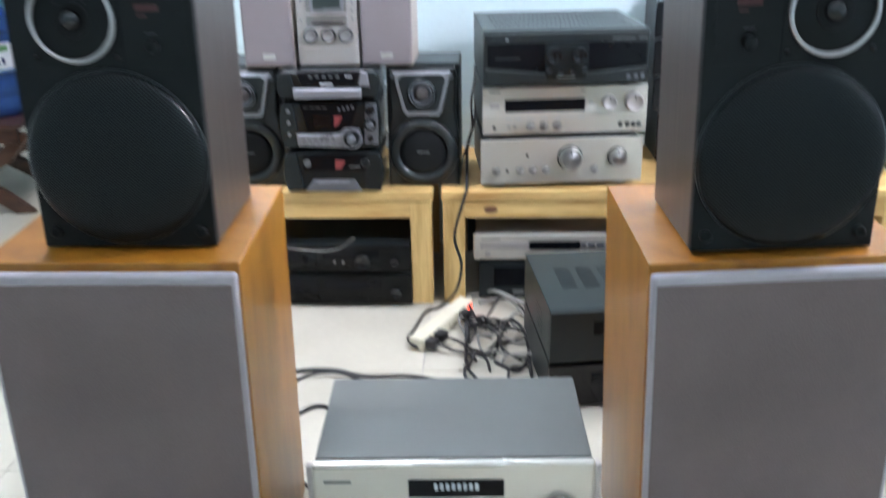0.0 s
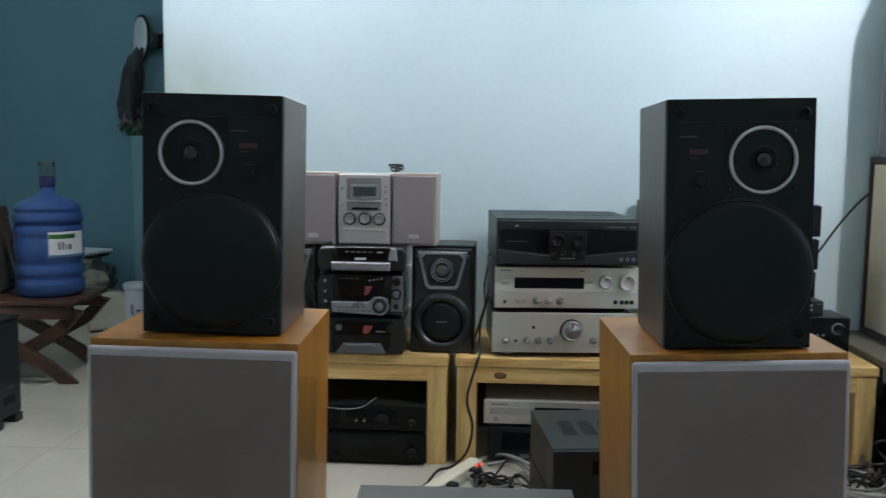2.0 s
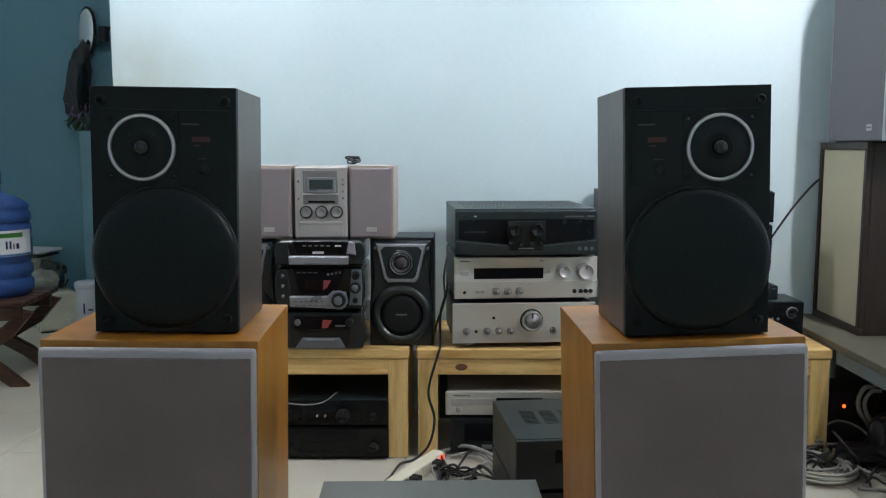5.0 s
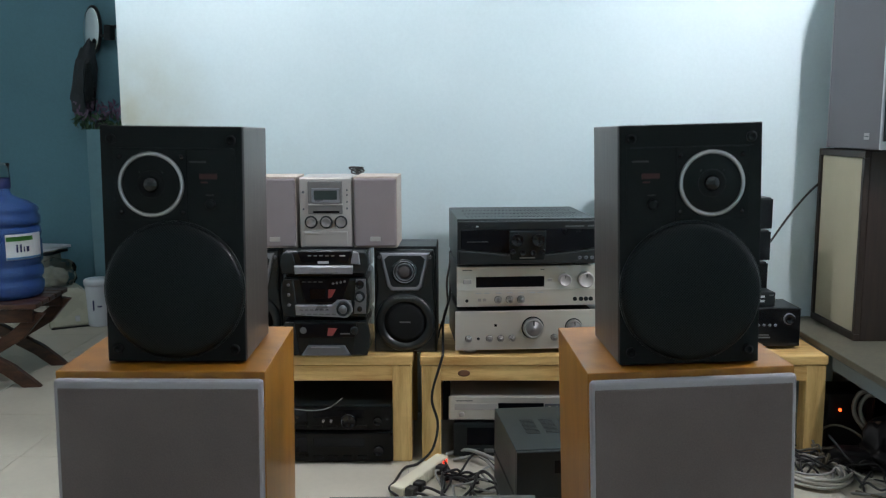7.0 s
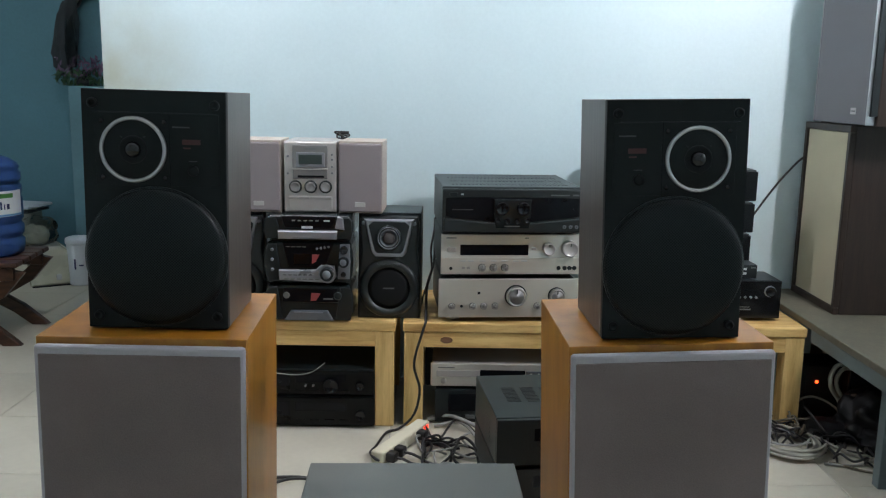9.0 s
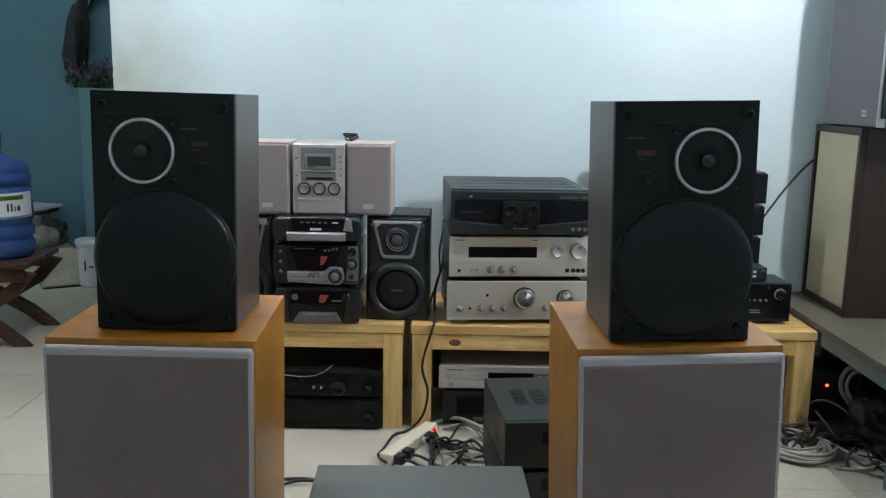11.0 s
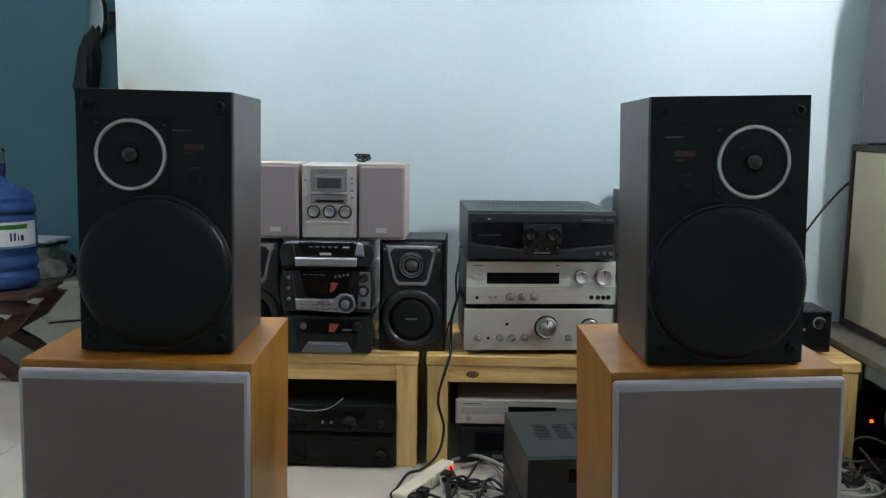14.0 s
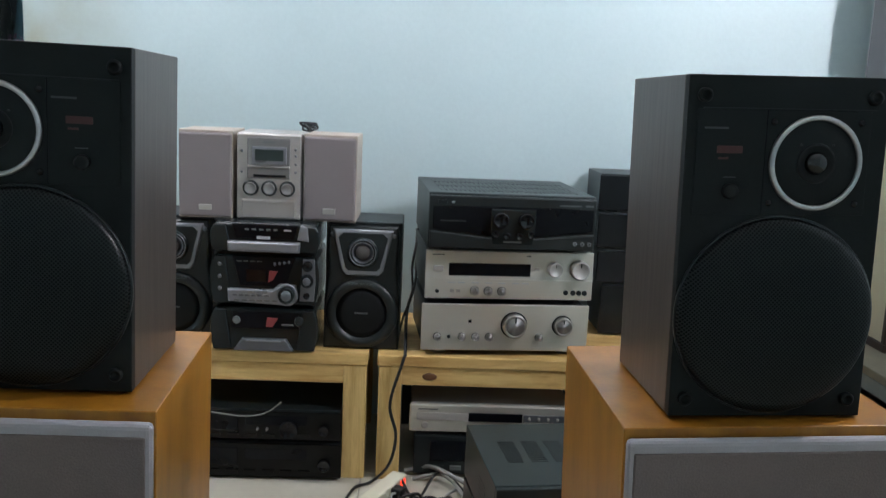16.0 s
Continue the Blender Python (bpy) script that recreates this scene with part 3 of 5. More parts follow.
def integrated_amp(m):
    w, d = 0.435, 0.33
    t = thing("integrated_amplifier", m, "champagne silver integrated amplifier on the pine table", "amplifier")
    feet(t, w, d, 0.0165, 0.022, M_STEELKNOB)
    part("chassis", block(bm_new(), -w / 2 + 0.008, w / 2 - 0.008, 0.008, d, 0.016, 0.134, 0.002), M_DARKLID, t)
    part("front_panel", block(bm_new(), -w / 2, w / 2, 0, 0.008, 0.016, 0.138, 0.0025), M_SILVER, t, "brushed champagne front panel")
    knob("volume_knob", t, 0.022, 0.084, 0.031, 0.022, M_STEELKNOB, label="large turned steel volume knob")
    knob("input_knob", t, 0.149, 0.084, 0.024, 0.020, M_STEELKNOB, label="steel selector knob")
    for x in (-0.176, -0.112, -0.077, -0.042, 0.089):
        knob("small_knob", t, x, 0.052, 0.0095, 0.012, M_STEELKNOB)
    part("headphone_socket", lathe(bm_new(), [(0.0045, 0.0), (0.0045, 0.002), (0.003, 0.002), (0.0, 0.0004)], (-0.146, 0, 0.052), "y", 16), M_BLACKPLASTIC, t)
    part("remote_window", block(bm_new(), -0.097, -0.089, -0.0008, 0.001, 0.089, 0.097, 0.0004), M_DARKGLASS, t)
    return t


def av_receiver(m):
    w, d = 0.433, 0.36
    t = thing("receiver", m, "silver receiver with black display between two amplifiers", "amplifier")
    feet(t, w, d, 0.014, 0.022)
    part("chassis", block(bm_new(), -w / 2 + 0.004, w / 2 - 0.004, 0.010, d, 0.014, 0.136, 0.002), M_DARKLID, t)
    part("front_panel", prism(bm_new(), [(-w / 2, 0.014), (w / 2, 0.014), (w / 2, 0.138), (-w / 2, 0.138)], 0, 0.010, 0.0025), M_SILVER, t)
    part("lower_panel", block(bm_new(), -w / 2 + 0.0005, w / 2 - 0.0005, -0.003, 0.0, 0.0145, 0.066, 0.0012), M_SILVER, t)
    part("sloped_step", prism_x(bm_new(), [(-0.003, 0.0662), (0.0, 0.0875), (0.0, 0.0662)], -w / 2 + 0.0005, w / 2 - 0.0005), M_SILVER, t, "bright sloping step across the front")
    part("display", block(bm_new(), -0.158, 0.052, -0.002, 0.001, 0.072, 0.106, 0.0006), M_DARKGLASS, t, "long black display window")
    part("power_button", block(bm_new(), -0.197, -0.172, -0.005, 0.001, 0.085, 0.098, 0.001), M_SILVERPLASTIC, t)
    part("print_bar", block(bm_new(), -0.200, -0.170, -0.0008, 0.0005, 0.125, 0.128), M_PRINTDIM, t)
    part("print_bar", block(bm_new(), 0.040, 0.052, -0.0008, 0.0005, 0.125, 0.128), M_PRINTDIM, t)
    part("small_button", block(bm_new(), 0.062, 0.075, -0.003, 0.001, 0.090, 0.098, 0.0008), M_SILVERPLASTIC, t)
    knob("input_knob", t, 0.114, 0.094, 0.019, 0.020, M_SILVERPLASTIC)
    knob("volume_knob", t, 0.179, 0.094, 0.0245, 0.022, M_SILVERPLASTIC)
    for x in (-0.150, -0.125, -0.089, -0.055, -0.021, 0.015, 0.040):
        part("button_bar", block(bm_new(), x - 0.009, x + 0.009, -0.0045, -0.002, 0.0545, 0.0575), M_PRINT, t)
    for x in (-0.148, -0.132):
        part("small_button", block(bm_new(), x - 0.005, x + 0.005, -0.007, -0.002, 0.031, 0.039, 0.0008), M_STEELKNOB, t)
    for x in (-0.090, -0.055, -0.020):
        knob("tone_knob", t, x, 0.035, 0.0105, 0.013, M_STEELKNOB, -0.003)
    part("headphone_socket", lathe(bm_new(), [(0.005, 0.0), (0.005, 0.0015), (0.003, 0.0015), (0.0, 0.0004)], (-0.186, -0.003, 0.033), "y", 16), M_BLACKPLASTIC, t)
    part("headphone_socket", lathe(bm_new(), [(0.0065, 0.0), (0.0065, 0.0015), (0.004, 0.0015), (0.0, 0.0004)], (0.147, -0.003, 0.034), "y", 16), M_BLACKPLASTIC, t)
    for x in (0.166, 0.181, 0.196):
        part("video_socket", lathe(bm_new(), [(0.0068, 0.0), (0.0068, 0.003), (0.004, 0.003), (0.0, 0.0004)], (x, -0.003, 0.034), "y", 16), M_BLACKPLASTIC, t)
    return t


def black_receiver(m):
    w, d = 0.420, 0.396
    t = thing("black_receiver", m, "black receiver with twin round knobs on top of the stack", "amplifier")
    feet(t, w, d, 0.010)
    part("lid", block(bm_new(), -w / 2, w / 2, 0.012, d, 0.010, 0.147, 0.003), M_DARKLID, t, "dark grey vented steel lid")
    slotted_lid(t, -w / 2 + 0.03, w / 2 - 0.03, 0.05, d - 0.05, 0.1468, 3, 30, M_BLACKPLASTIC, 0.5)
    part("front_panel", block(bm_new(), -w / 2, w / 2, 0.0, 0.013, 0.010, 0.141, 0.004), M_RECEIVER, t)
    part("display_window", prism(bm_new(), [(-0.200, 0.060), (-0.185, 0.056), (-0.120, 0.050), (-0.060, 0.043), (0.060, 0.043), (0.120, 0.050), (0.185, 0.056), (0.203, 0.060), (0.203, 0.114), (0.120, 0.117), (-0.120, 0.117), (-0.200, 0.114)], -0.003, 0.002, 0.0015), M_DARKGLASS, t, "wide smoked display window")
    part("lower_lip", prism(bm_new(), [(-0.207, 0.012), (0.207, 0.012), (0.207, 0.054), (0.185, 0.052), (0.120, 0.046), (0.060, 0.039), (-0.060, 0.039), (-0.120, 0.046), (-0.185, 0.052), (-0.207, 0.054)], -0.007, 0.002, 0.004, 3), M_RECEIVER, t)
    part("window_print", block(bm_new(), -0.182, -0.118, -0.0036, -0.0028, 0.078, 0.0805), M_PRINTFAINT, t)
    part("knob_plate", prism(bm_new(), [(-0.050, 0.024), (0.050, 0.024), (0.056, 0.060), (0.056, 0.112), (-0.056, 0.112), (-0.056, 0.060)], -0.009, 0.0, 0.003), M_NAVY, t)
    for x in (-0.033, 0.031):
        knob("round_knob", t, x, 0.085, 0.020, 0.014, M_BLACKGLOSS, -0.009, pointer=False)
    for x, z in ((-0.045, 0.050), (-0.016, 0.046), (0.015, 0.046), (0.044, 0.050)):
        knob("small_knob", t, x, z, 0.0085, 0.009, M_BLACKGLOSS, -0.009, pointer=False)
    part("print_bar", block(bm_new(), -0.024, 0.022, -0.0098, -0.0088, 0.0285, 0.0325), M_PRINTDIM, t)
    part("print_bar", block(bm_new(), 0.115, 0.172, -0.0006, 0.001, 0.122, 0.1255), M_PRINTDIM, t)
    part("print_bar", block(bm_new(), 0.182, 0.202, -0.0006, 0.001, 0.122, 0.1265), M_PRINTDIM, t)
    part("print_bar", block(bm_new(), -0.155, -0.147, -0.0006, 0.001, 0.123, 0.127), M_PRINT, t)
    part("power_button", block(bm_new(), -0.188, -0.166, -0.003, 0.001, 0.119, 0.130, 0.001), M_BLACKPLASTIC, t)
    for x in (0.158, 0.177, 0.195):
        part("front_socket", lathe(bm_new(), [(0.0058, 0.0), (0.0058, 0.002), (0.0038, 0.002), (0.0, 0.0004)], (x, -0.006, 0.029), "y", 14), M_SLATE, t)
    part("print_bar", block(bm_new(), 0.130, 0.148, -0.0066, -0.0055, 0.028, 0.033), M_PRINTDIM, t)
    return t


integrated_amp(pose(0.6197, -0.0235, 0.339, 0, 0, 4.7))
av_receiver(pose(0.6240, -0.022, 0.4772, 0, 0, 4.7))
black_receiver(pose(0.6199, -0.0535, 0.6154, 0, 0, 3.9))


def disc_player(m):
    w, d = 0.43, 0.28
    t = thing("disc_player", m, "slim silver disc player under the pine table", "player")
    feet(t, w, d, 0.010)
    part("chassis", block(bm_new(), -w / 2 + 0.006, w / 2 - 0.006, 0.012, d, 0.010, 0.086, 0.002), M_SILVERPLASTIC, t)
    part("front_panel", block(bm_new(), -w / 2, w / 2, 0, 0.012, 0.009, 0.085, 0.005, 3), M_SILVER, t)
    part("disc_tray", block(bm_new(), -0.196, -0.060, -0.002, 0.001, 0.041, 0.062, 0.0015), M_SILVERPLASTIC, t)
    part("display", block(bm_new(), -0.060, 0.082, -0.0025, 0.001, 0.040, 0.064, 0.001), M_DARKGLASS, t)
    part("button_strip", block(bm_new(), 0.084, 0.200, -0.002, 0.001, 0.042, 0.062, 0.0015), M_SLATE, t)
    for x in (0.10, 0.125, 0.15, 0.175):
        part("small_button", lathe(bm_new(), [(0.004, 0), (0.004, 0.003), (0.0, 0.003)], (x, -0.002, 0.052), "y", 12), M_STEELKNOB, t)
    part("power_button", lathe(bm_new(), [(0.009, 0), (0.009, 0.002), (0.007, 0.003), (0.0, 0.003)], (-0.174, 0, 0.027), "y", 20), M_SILVERPLASTIC, t)
    part("print_bar", block(bm_new(), -0.192, -0.140, -0.0006, 0.001, 0.0695, 0.0725), M_PRINTDIM, t)
    return t


def black_deck(m, w, d, h, label, glossy=False):
    t = thing("tape_deck", m, label, "player")
    feet(t, w, d, 0.008)
    part("chassis", block(bm_new(), -w / 2 + 0.003, w / 2 - 0.003, 0.01, d, 0.008, h, 0.002), M_BLACKPLASTIC, t)
    part("front_panel", block(bm_new(), -w / 2, w / 2, 0, 0.012, 0.008, h - 0.002, 0.003), M_DECK if glossy else M_BLACKPLASTIC, t)
    part("cassette_door", block(bm_new(), -w * 0.40, -w * 0.10, -0.003, 0.002, h * 0.38, h * 0.86, 0.002), M_DARKGLASS, t)
    part("display", block(bm_new(), -w * 0.06, w * 0.30, -0.002, 0.002, h * 0.55, h * 0.85, 0.001), M_DARKGLASS, t)
    for k in range(7):
        x = -w * 0.38 + k * w * 0.105
        part("key", block(bm_new(), x, x + w * 0.07, -0.004, 0.001, h * 0.18, h * 0.28, 0.001), M_DECK if glossy else (M_PRINTDIM if k % 3 == 1 else M_BLACKPLASTIC), t)
    knob("level_knob", t, w * 0.40, h * 0.45, h * 0.16, 0.014, M_BLACKGLOSS, pointer=False)
    return t


disc_player(pose(0.5970, -0.020, 0.1180))
black_deck(pose(0.612, -0.018, 0.0), 0.43, 0.28, 0.118, "black cassette deck on the floor under a silver player")
black_deck(pose(-0.010, -0.062, 0.0), 0.44, 0.30, 0.100, "black glossy deck on the floor under the table", True)
mid = black_deck(pose(-0.010, -0.058, 0.100), 0.435, 0.29, 0.085, "black glossy receiver stacked under the pine table", True)
# two added chrome pegs imitate bright glints on the dark deck front
for x in (0.006, 0.030):
    part("glint_peg", lathe(bm_new(), [(0.0035, 0.0), (0.0035, 0.010), (0.002, 0.012), (0.0, 0.012)], (x, 0, 0.038), "y", 12), M_CHROME, mid, "tiny bright metal peg standing in for a glint")
knob("volume_knob", mid, 0.085, 0.040, 0.024, 0.020, M_BLACKGLOSS, label="large shiny black knob")
black_deck(pose(-0.37, -0.02, 0.0), 0.20, 0.25, 0.15, "dark narrow component under the pine table", True)


def vented_power_amp(m, h, label, vents):
    w, d = 0.430, 0.336
    t = thing("power_amplifier", m, label, "amplifier", "stacked dark amplifiers on the floor")
    feet(t, w, d, 0.008)
    part("lid", block(bm_new(), -w / 2, w / 2, 0.010, d, 0.008, h, 0.0025), M_DARKLID if vents else M_BLACKPLASTIC, t)
    part("front_panel", block(bm_new(), -w / 2, w / 2, -0.004, 0.0098, 0.008, h - 0.002, 0.002), M_BLACKGLOSS if not vents else M_BLACKPLASTIC, t)
    part("display", block(bm_new(), -0.12, 0.15, -0.0055, -0.003, h * 0.55, h * 0.8, 0.0006), M_DARKGLASS, t)
    knob("volume_knob", t, 0.175, h * 0.5, 0.020, 0.016, M_BLACKGLOSS, -0.004)
    if vents:
        for c in range(4):
            bm = bm_new()
            x = -0.165 + c * 0.052
            for r in range(11):
                y = 0.120 + r * 0.0105
                block(bm, x, x + 0.036, y, y + 0.006, h - 0.0005, h + 0.0007)
            part("vent", bm, M_BLACKPLASTIC, t, "group of cooling slots")
        for r in range(5):
            part("side_slot", block(bm_new(), -w / 2 - 0.0008, -w / 2 + 0.001, 0.10, 0.17, 0.03 + r * 0.012, 0.034 + r * 0.012), M_BLACKPLASTIC, t)
    return t


vented_power_amp(pose(0.766, -0.568, 0.0, 0, 0, 6.6), 0.114, "black component on the tiled floor under an amplifier", False)
vented_power_amp(pose(0.766, -0.568, 0.114, 0, 0, 6.6), 0.130, "dark grey vented amplifier stacked on a black component", True)


def front_receiver(m):
    w, d, h = 0.435, 0.2505, 0.160
    t = thing("front_receiver", m, "grey-lidded silver receiver standing between the loudspeakers", "amplifier")
    feet(t, w, d, 0.012)
    part("lid", block(bm_new(), -w / 2 + 0.004, w / 2 - 0.004, 0.012, d, 0.012, h, 0.002), M_GREYLID, t, "plain grey steel lid")
    part("front_panel", block(bm_new(), -w / 2, w / 2, -0.004, 0.012, 0.012, h - 0.001, 0.005, 3), M_SILVER, t, "silver front panel")
    for s in (-1, 1):
        part("side_cheek", block(bm_new(), s * (w / 2 + 0.004) - 0.005, s * (w / 2 + 0.004) + 0.005, -0.002, 0.014, 0.012, h - 0.006, 0.003), M_SILVERPLASTIC, t)
    part("display", block(bm_new(), -0.070, 0.078, -0.006, -0.003, h - 0.062, h - 0.030, 0.001), M_DARKGLASS, t)
    for k in range(8):
        x = -0.030 + k * 0.009
        part("digit_bar", block(bm_new(), x, x + 0.0055, -0.0066, -0.0058, h - 0.048, h - 0.036), M_PRINT, t)
    part("print_bar", block(bm_new(), -0.200, -0.158, -0.0046, -0.0036, h - 0.036, h - 0.031), M_PRINTDIM, t)
    knob("volume_knob", t, 0.165, 0.075, 0.024, 0.018, M_SILVERPLASTIC, -0.004)
    return t


def plain_component(m, w, d, h, label):
    t = thing("component", m, label, "player")
    feet(t, w, d, 0.010)
    part("chassis", block(bm_new(), -w / 2, w / 2, 0.010, d, 0.010, h, 0.002), M_BLACKPLASTIC, t)
    part("front_panel", block(bm_new(), -w / 2, w / 2, 0.0, 0.0098, 0.010, h - 0.001, 0.002), M_BLACKGLOSS, t)
    return t


plain_component(pose(0.3599, -1.163, 0.0, 0, 0, 1.6), 0.43, 0.238, 0.1152, "dark component on the floor under a silver receiver")
front_receiver(pose(0.3599, -1.1735, 0.1152, 0, 0, 1.6))


# ---- mini system on the left table ----
def mini_system(m):
    t = thing("mini_stereo", m, "dark slate three-deck mini stereo on the pine table", "stereo")
    tiers = ((0.0, 0.113), (0.116, 0.243), (0.246, 0.322))
    for k, (z0, z1) in enumerate(tiers):
        w = 0.131
        part("deck_shell", block(bm_new(), -w, w, 0.0, 0.24, z0 + 0.002, z1, 0.012, 3), M_NAVY, t)
        for s in (-1, 1):
            pts = [(s * 0.129, z0 + 0.006), (s * 0.136, z0 + 0.3 * (z1 - z0)), (s * 0.138, z0 + 0.55 * (z1 - z0)), (s * 0.135, z0 + 0.8 * (z1 - z0)), (s * 0.127, z1 - 0.005), (s * 0.098, z1 - 0.004), (s * 0.082, z0 + 0.008)]
            part("side_cheek", prism(bm_new(), pts, -0.008, 0.006, 0.004, 3), M_NAVY if k else M_NAVY, t)
    # top deck
    part("top_window", prism(bm_new(), [(-0.072, 0.284), (0.072, 0.284), (0.084, 0.319), (-0.084, 0.319)], -0.006, 0.004, 0.002), M_DARKGLASS, t)
    part("disc_tray", prism(bm_new(), [(-0.090, 0.254), (0.088, 0.254), (0.090, 0.278), (-0.092, 0.278)], -0.022, 0.002, 0.005, 3), M_SLATELIGHT, t, "silver slate disc tray front")
    part("tray_lip", block(bm_new(), -0.045, 0.045, -0.0235, -0.020, 0.256, 0.260, 0.001), M_SLATE, t)
    for k in range(5):
        part("button", block(bm_new(), -0.050 + k * 0.018, -0.040 + k * 0.018, -0.0085, -0.005, 0.305, 0.3085, 0.0005), M_PRINTDIM, t)
    part("button", block(bm_new(), 0.048, 0.066, -0.0085, -0.005, 0.305, 0.3085, 0.0005), M_PRINT, t)
    part("print_bar", block(bm_new(), -0.020, 0.014, -0.0070, -0.0055, 0.2835, 0.2905), M_PRINT, t)
    part("shoulder", prism(bm_new(), [(0.082, 0.284), (0.112, 0.280), (0.108, 0.316), (0.090, 0.320)], -0.012, 0.002, 0.005, 3), M_SLATELIGHT, t, "pale glossy shoulder")
    # middle deck
    part("tuner_window", prism(bm_new(), [(-0.082, 0.240), (0.078, 0.240), (0.052, 0.166), (-0.062, 0.166)], -0.006, 0.004, 0.002), M_DARKGLASS, t, "smoked display window")
    part("red_panel", prism(bm_new(), [(0.010, 0.178), (0.022, 0.184), (0.034, 0.206), (0.012, 0.206)], -0.0075, -0.0055), M_RED, t, "dull red wedge in the display")
    part("display", block(bm_new(), -0.045, 0.004, -0.0072, -0.0055, 0.178, 0.208), M_BLACKGLOSS, t)
    part("control_bar", prism(bm_new(), [(-0.090, 0.130), (0.068, 0.122), (0.086, 0.140), (0.080, 0.172), (0.040, 0.176), (0.022, 0.160), (-0.092, 0.160)], -0.016, 0.002, 0.004, 3), M_SLATELIGHT, t, "silver slate control bar")
    for k in range(6):
        part("button", block(bm_new(), -0.078 + k * 0.016, -0.066 + k * 0.016, -0.018, -0.014, 0.144, 0.149, 0.0006), M_SLATE, t)
        part("button", block(bm_new(), -0.074 + k * 0.019, -0.060 + k * 0.019, -0.018, -0.014, 0.132, 0.1355, 0.0006), M_PRINTDIM, t)
    part("jog_ring", lathe(bm_new(), [(0.0215, 0.0), (0.0225, 0.006), (0.0265, 0.006), (0.028, 0.0)], (0.058, -0.014, 0.150), "y", 40), M_SLATELIGHT, t)
    knob("jog_knob", t, 0.058, 0.150, 0.021, 0.014, M_NAVY, -0.014, "large dark jog knob", False)
    part("jog_cap", lathe(bm_new(), [(0.013, 0.0), (0.012, 0.002), (0.0, 0.0025)], (0.058, -0.0282, 0.150), "y", 28), M_SLATE, t)
    part("tray_seam", block(bm_new(), -0.118, 0.118, -0.0086, -0.0070, 0.2475, 0.2500), M_BLACKGLOSS, t)
    for k in range(4):
        part("button", lathe(bm_new(), [(0.0036, 0), (0.0036, 0.003), (0.0, 0.0036)], (0.026 + 0.012 * k, -0.006, 0.2235 + 0.002 * k), "y", 10), M_SLATE, t)
        part("print_bar", block(bm_new(), -0.070 + 0.017 * k, -0.058 + 0.017 * k, -0.0072, -0.0055, 0.2275, 0.2295), M_PRINTDIM, t)
    part("knob_panel", prism(bm_new(), [(0.090, 0.134), (0.127, 0.134), (0.130, 0.186), (0.127, 0.238), (0.098, 0.238)], -0.0110, -0.006, 0.002), M_SLATE, t, "slate silver knob panel")
    knob("volume_knob", t, 0.109, 0.186, 0.0165, 0.016, M_NAVY, -0.008, pointer=False)
    part("knob_cap", lathe(bm_new(), [(0.010, 0.0), (0.009, 0.002), (0.0, 0.0025)], (0.109, -0.0236, 0.186), "y", 24), M_SLATE, t)
    knob("small_knob", t, 0.110, 0.222, 0.0125, 0.014, M_BLACKGLOSS, -0.008, pointer=False)
    knob("small_knob", t, 0.108, 0.148, 0.008, 0.009, M_BLACKGLOSS, -0.008, pointer=False)
    for z in (0.22, 0.19, 0.16):
        part("button", lathe(bm_new(), [(0.005, 0), (0.005, 0.003), (0.0, 0.003)], (-0.112, -0.008, z), "y", 12), M_SLATE, t)
    # tape deck
    part("tape_window", prism(bm_new(), [(-0.085, 0.060), (0.095, 0.060), (0.088, 0.102), (-0.080, 0.102)], -0.006, 0.004, 0.002), M_DARKGLASS, t)
    part("red_panel", prism(bm_new(), [(0.005, 0.066), (0.022, 0.066), (0.036, 0.088), (0.008, 0.090)], -0.0075, -0.0055), M_RED, t, "dull red wedge in the window")
    part("tape_hub", lathe(bm_new(), [(0.010, 0), (0.010, 0.002), (0.006, 0.002), (0.0, 0.001)], (-0.070, -0.006, 0.082), "y", 20), M_PRINTDIM, t)
    part("tape_hub", lathe(bm_new(), [(0.013, 0), (0.013, 0.003), (0.008, 0.004), (0.0, 0.004)], (0.090, -0.006, 0.082), "y", 20), M_NAVY, t)
    part("print_bar", block(bm_new(), 0.045, 0.075, -0.0072, -0.0055, 0.070, 0.074), M_PRINTDIM, t)
    part("cassette_lid", prism(bm_new(), [(-0.078, 0.006), (0.076, 0.006), (0.058, 0.036), (-0.056, 0.036)], -0.014, 0.002, 0.004, 3), M_SLATE, t, "slate silver trapezoid lid")
    part("lid_lip", block(bm_new(), -0.045, 0.045, -0.016, -0.012, 0.030, 0.034, 0.001), M_SLATELIGHT, t)
    return t


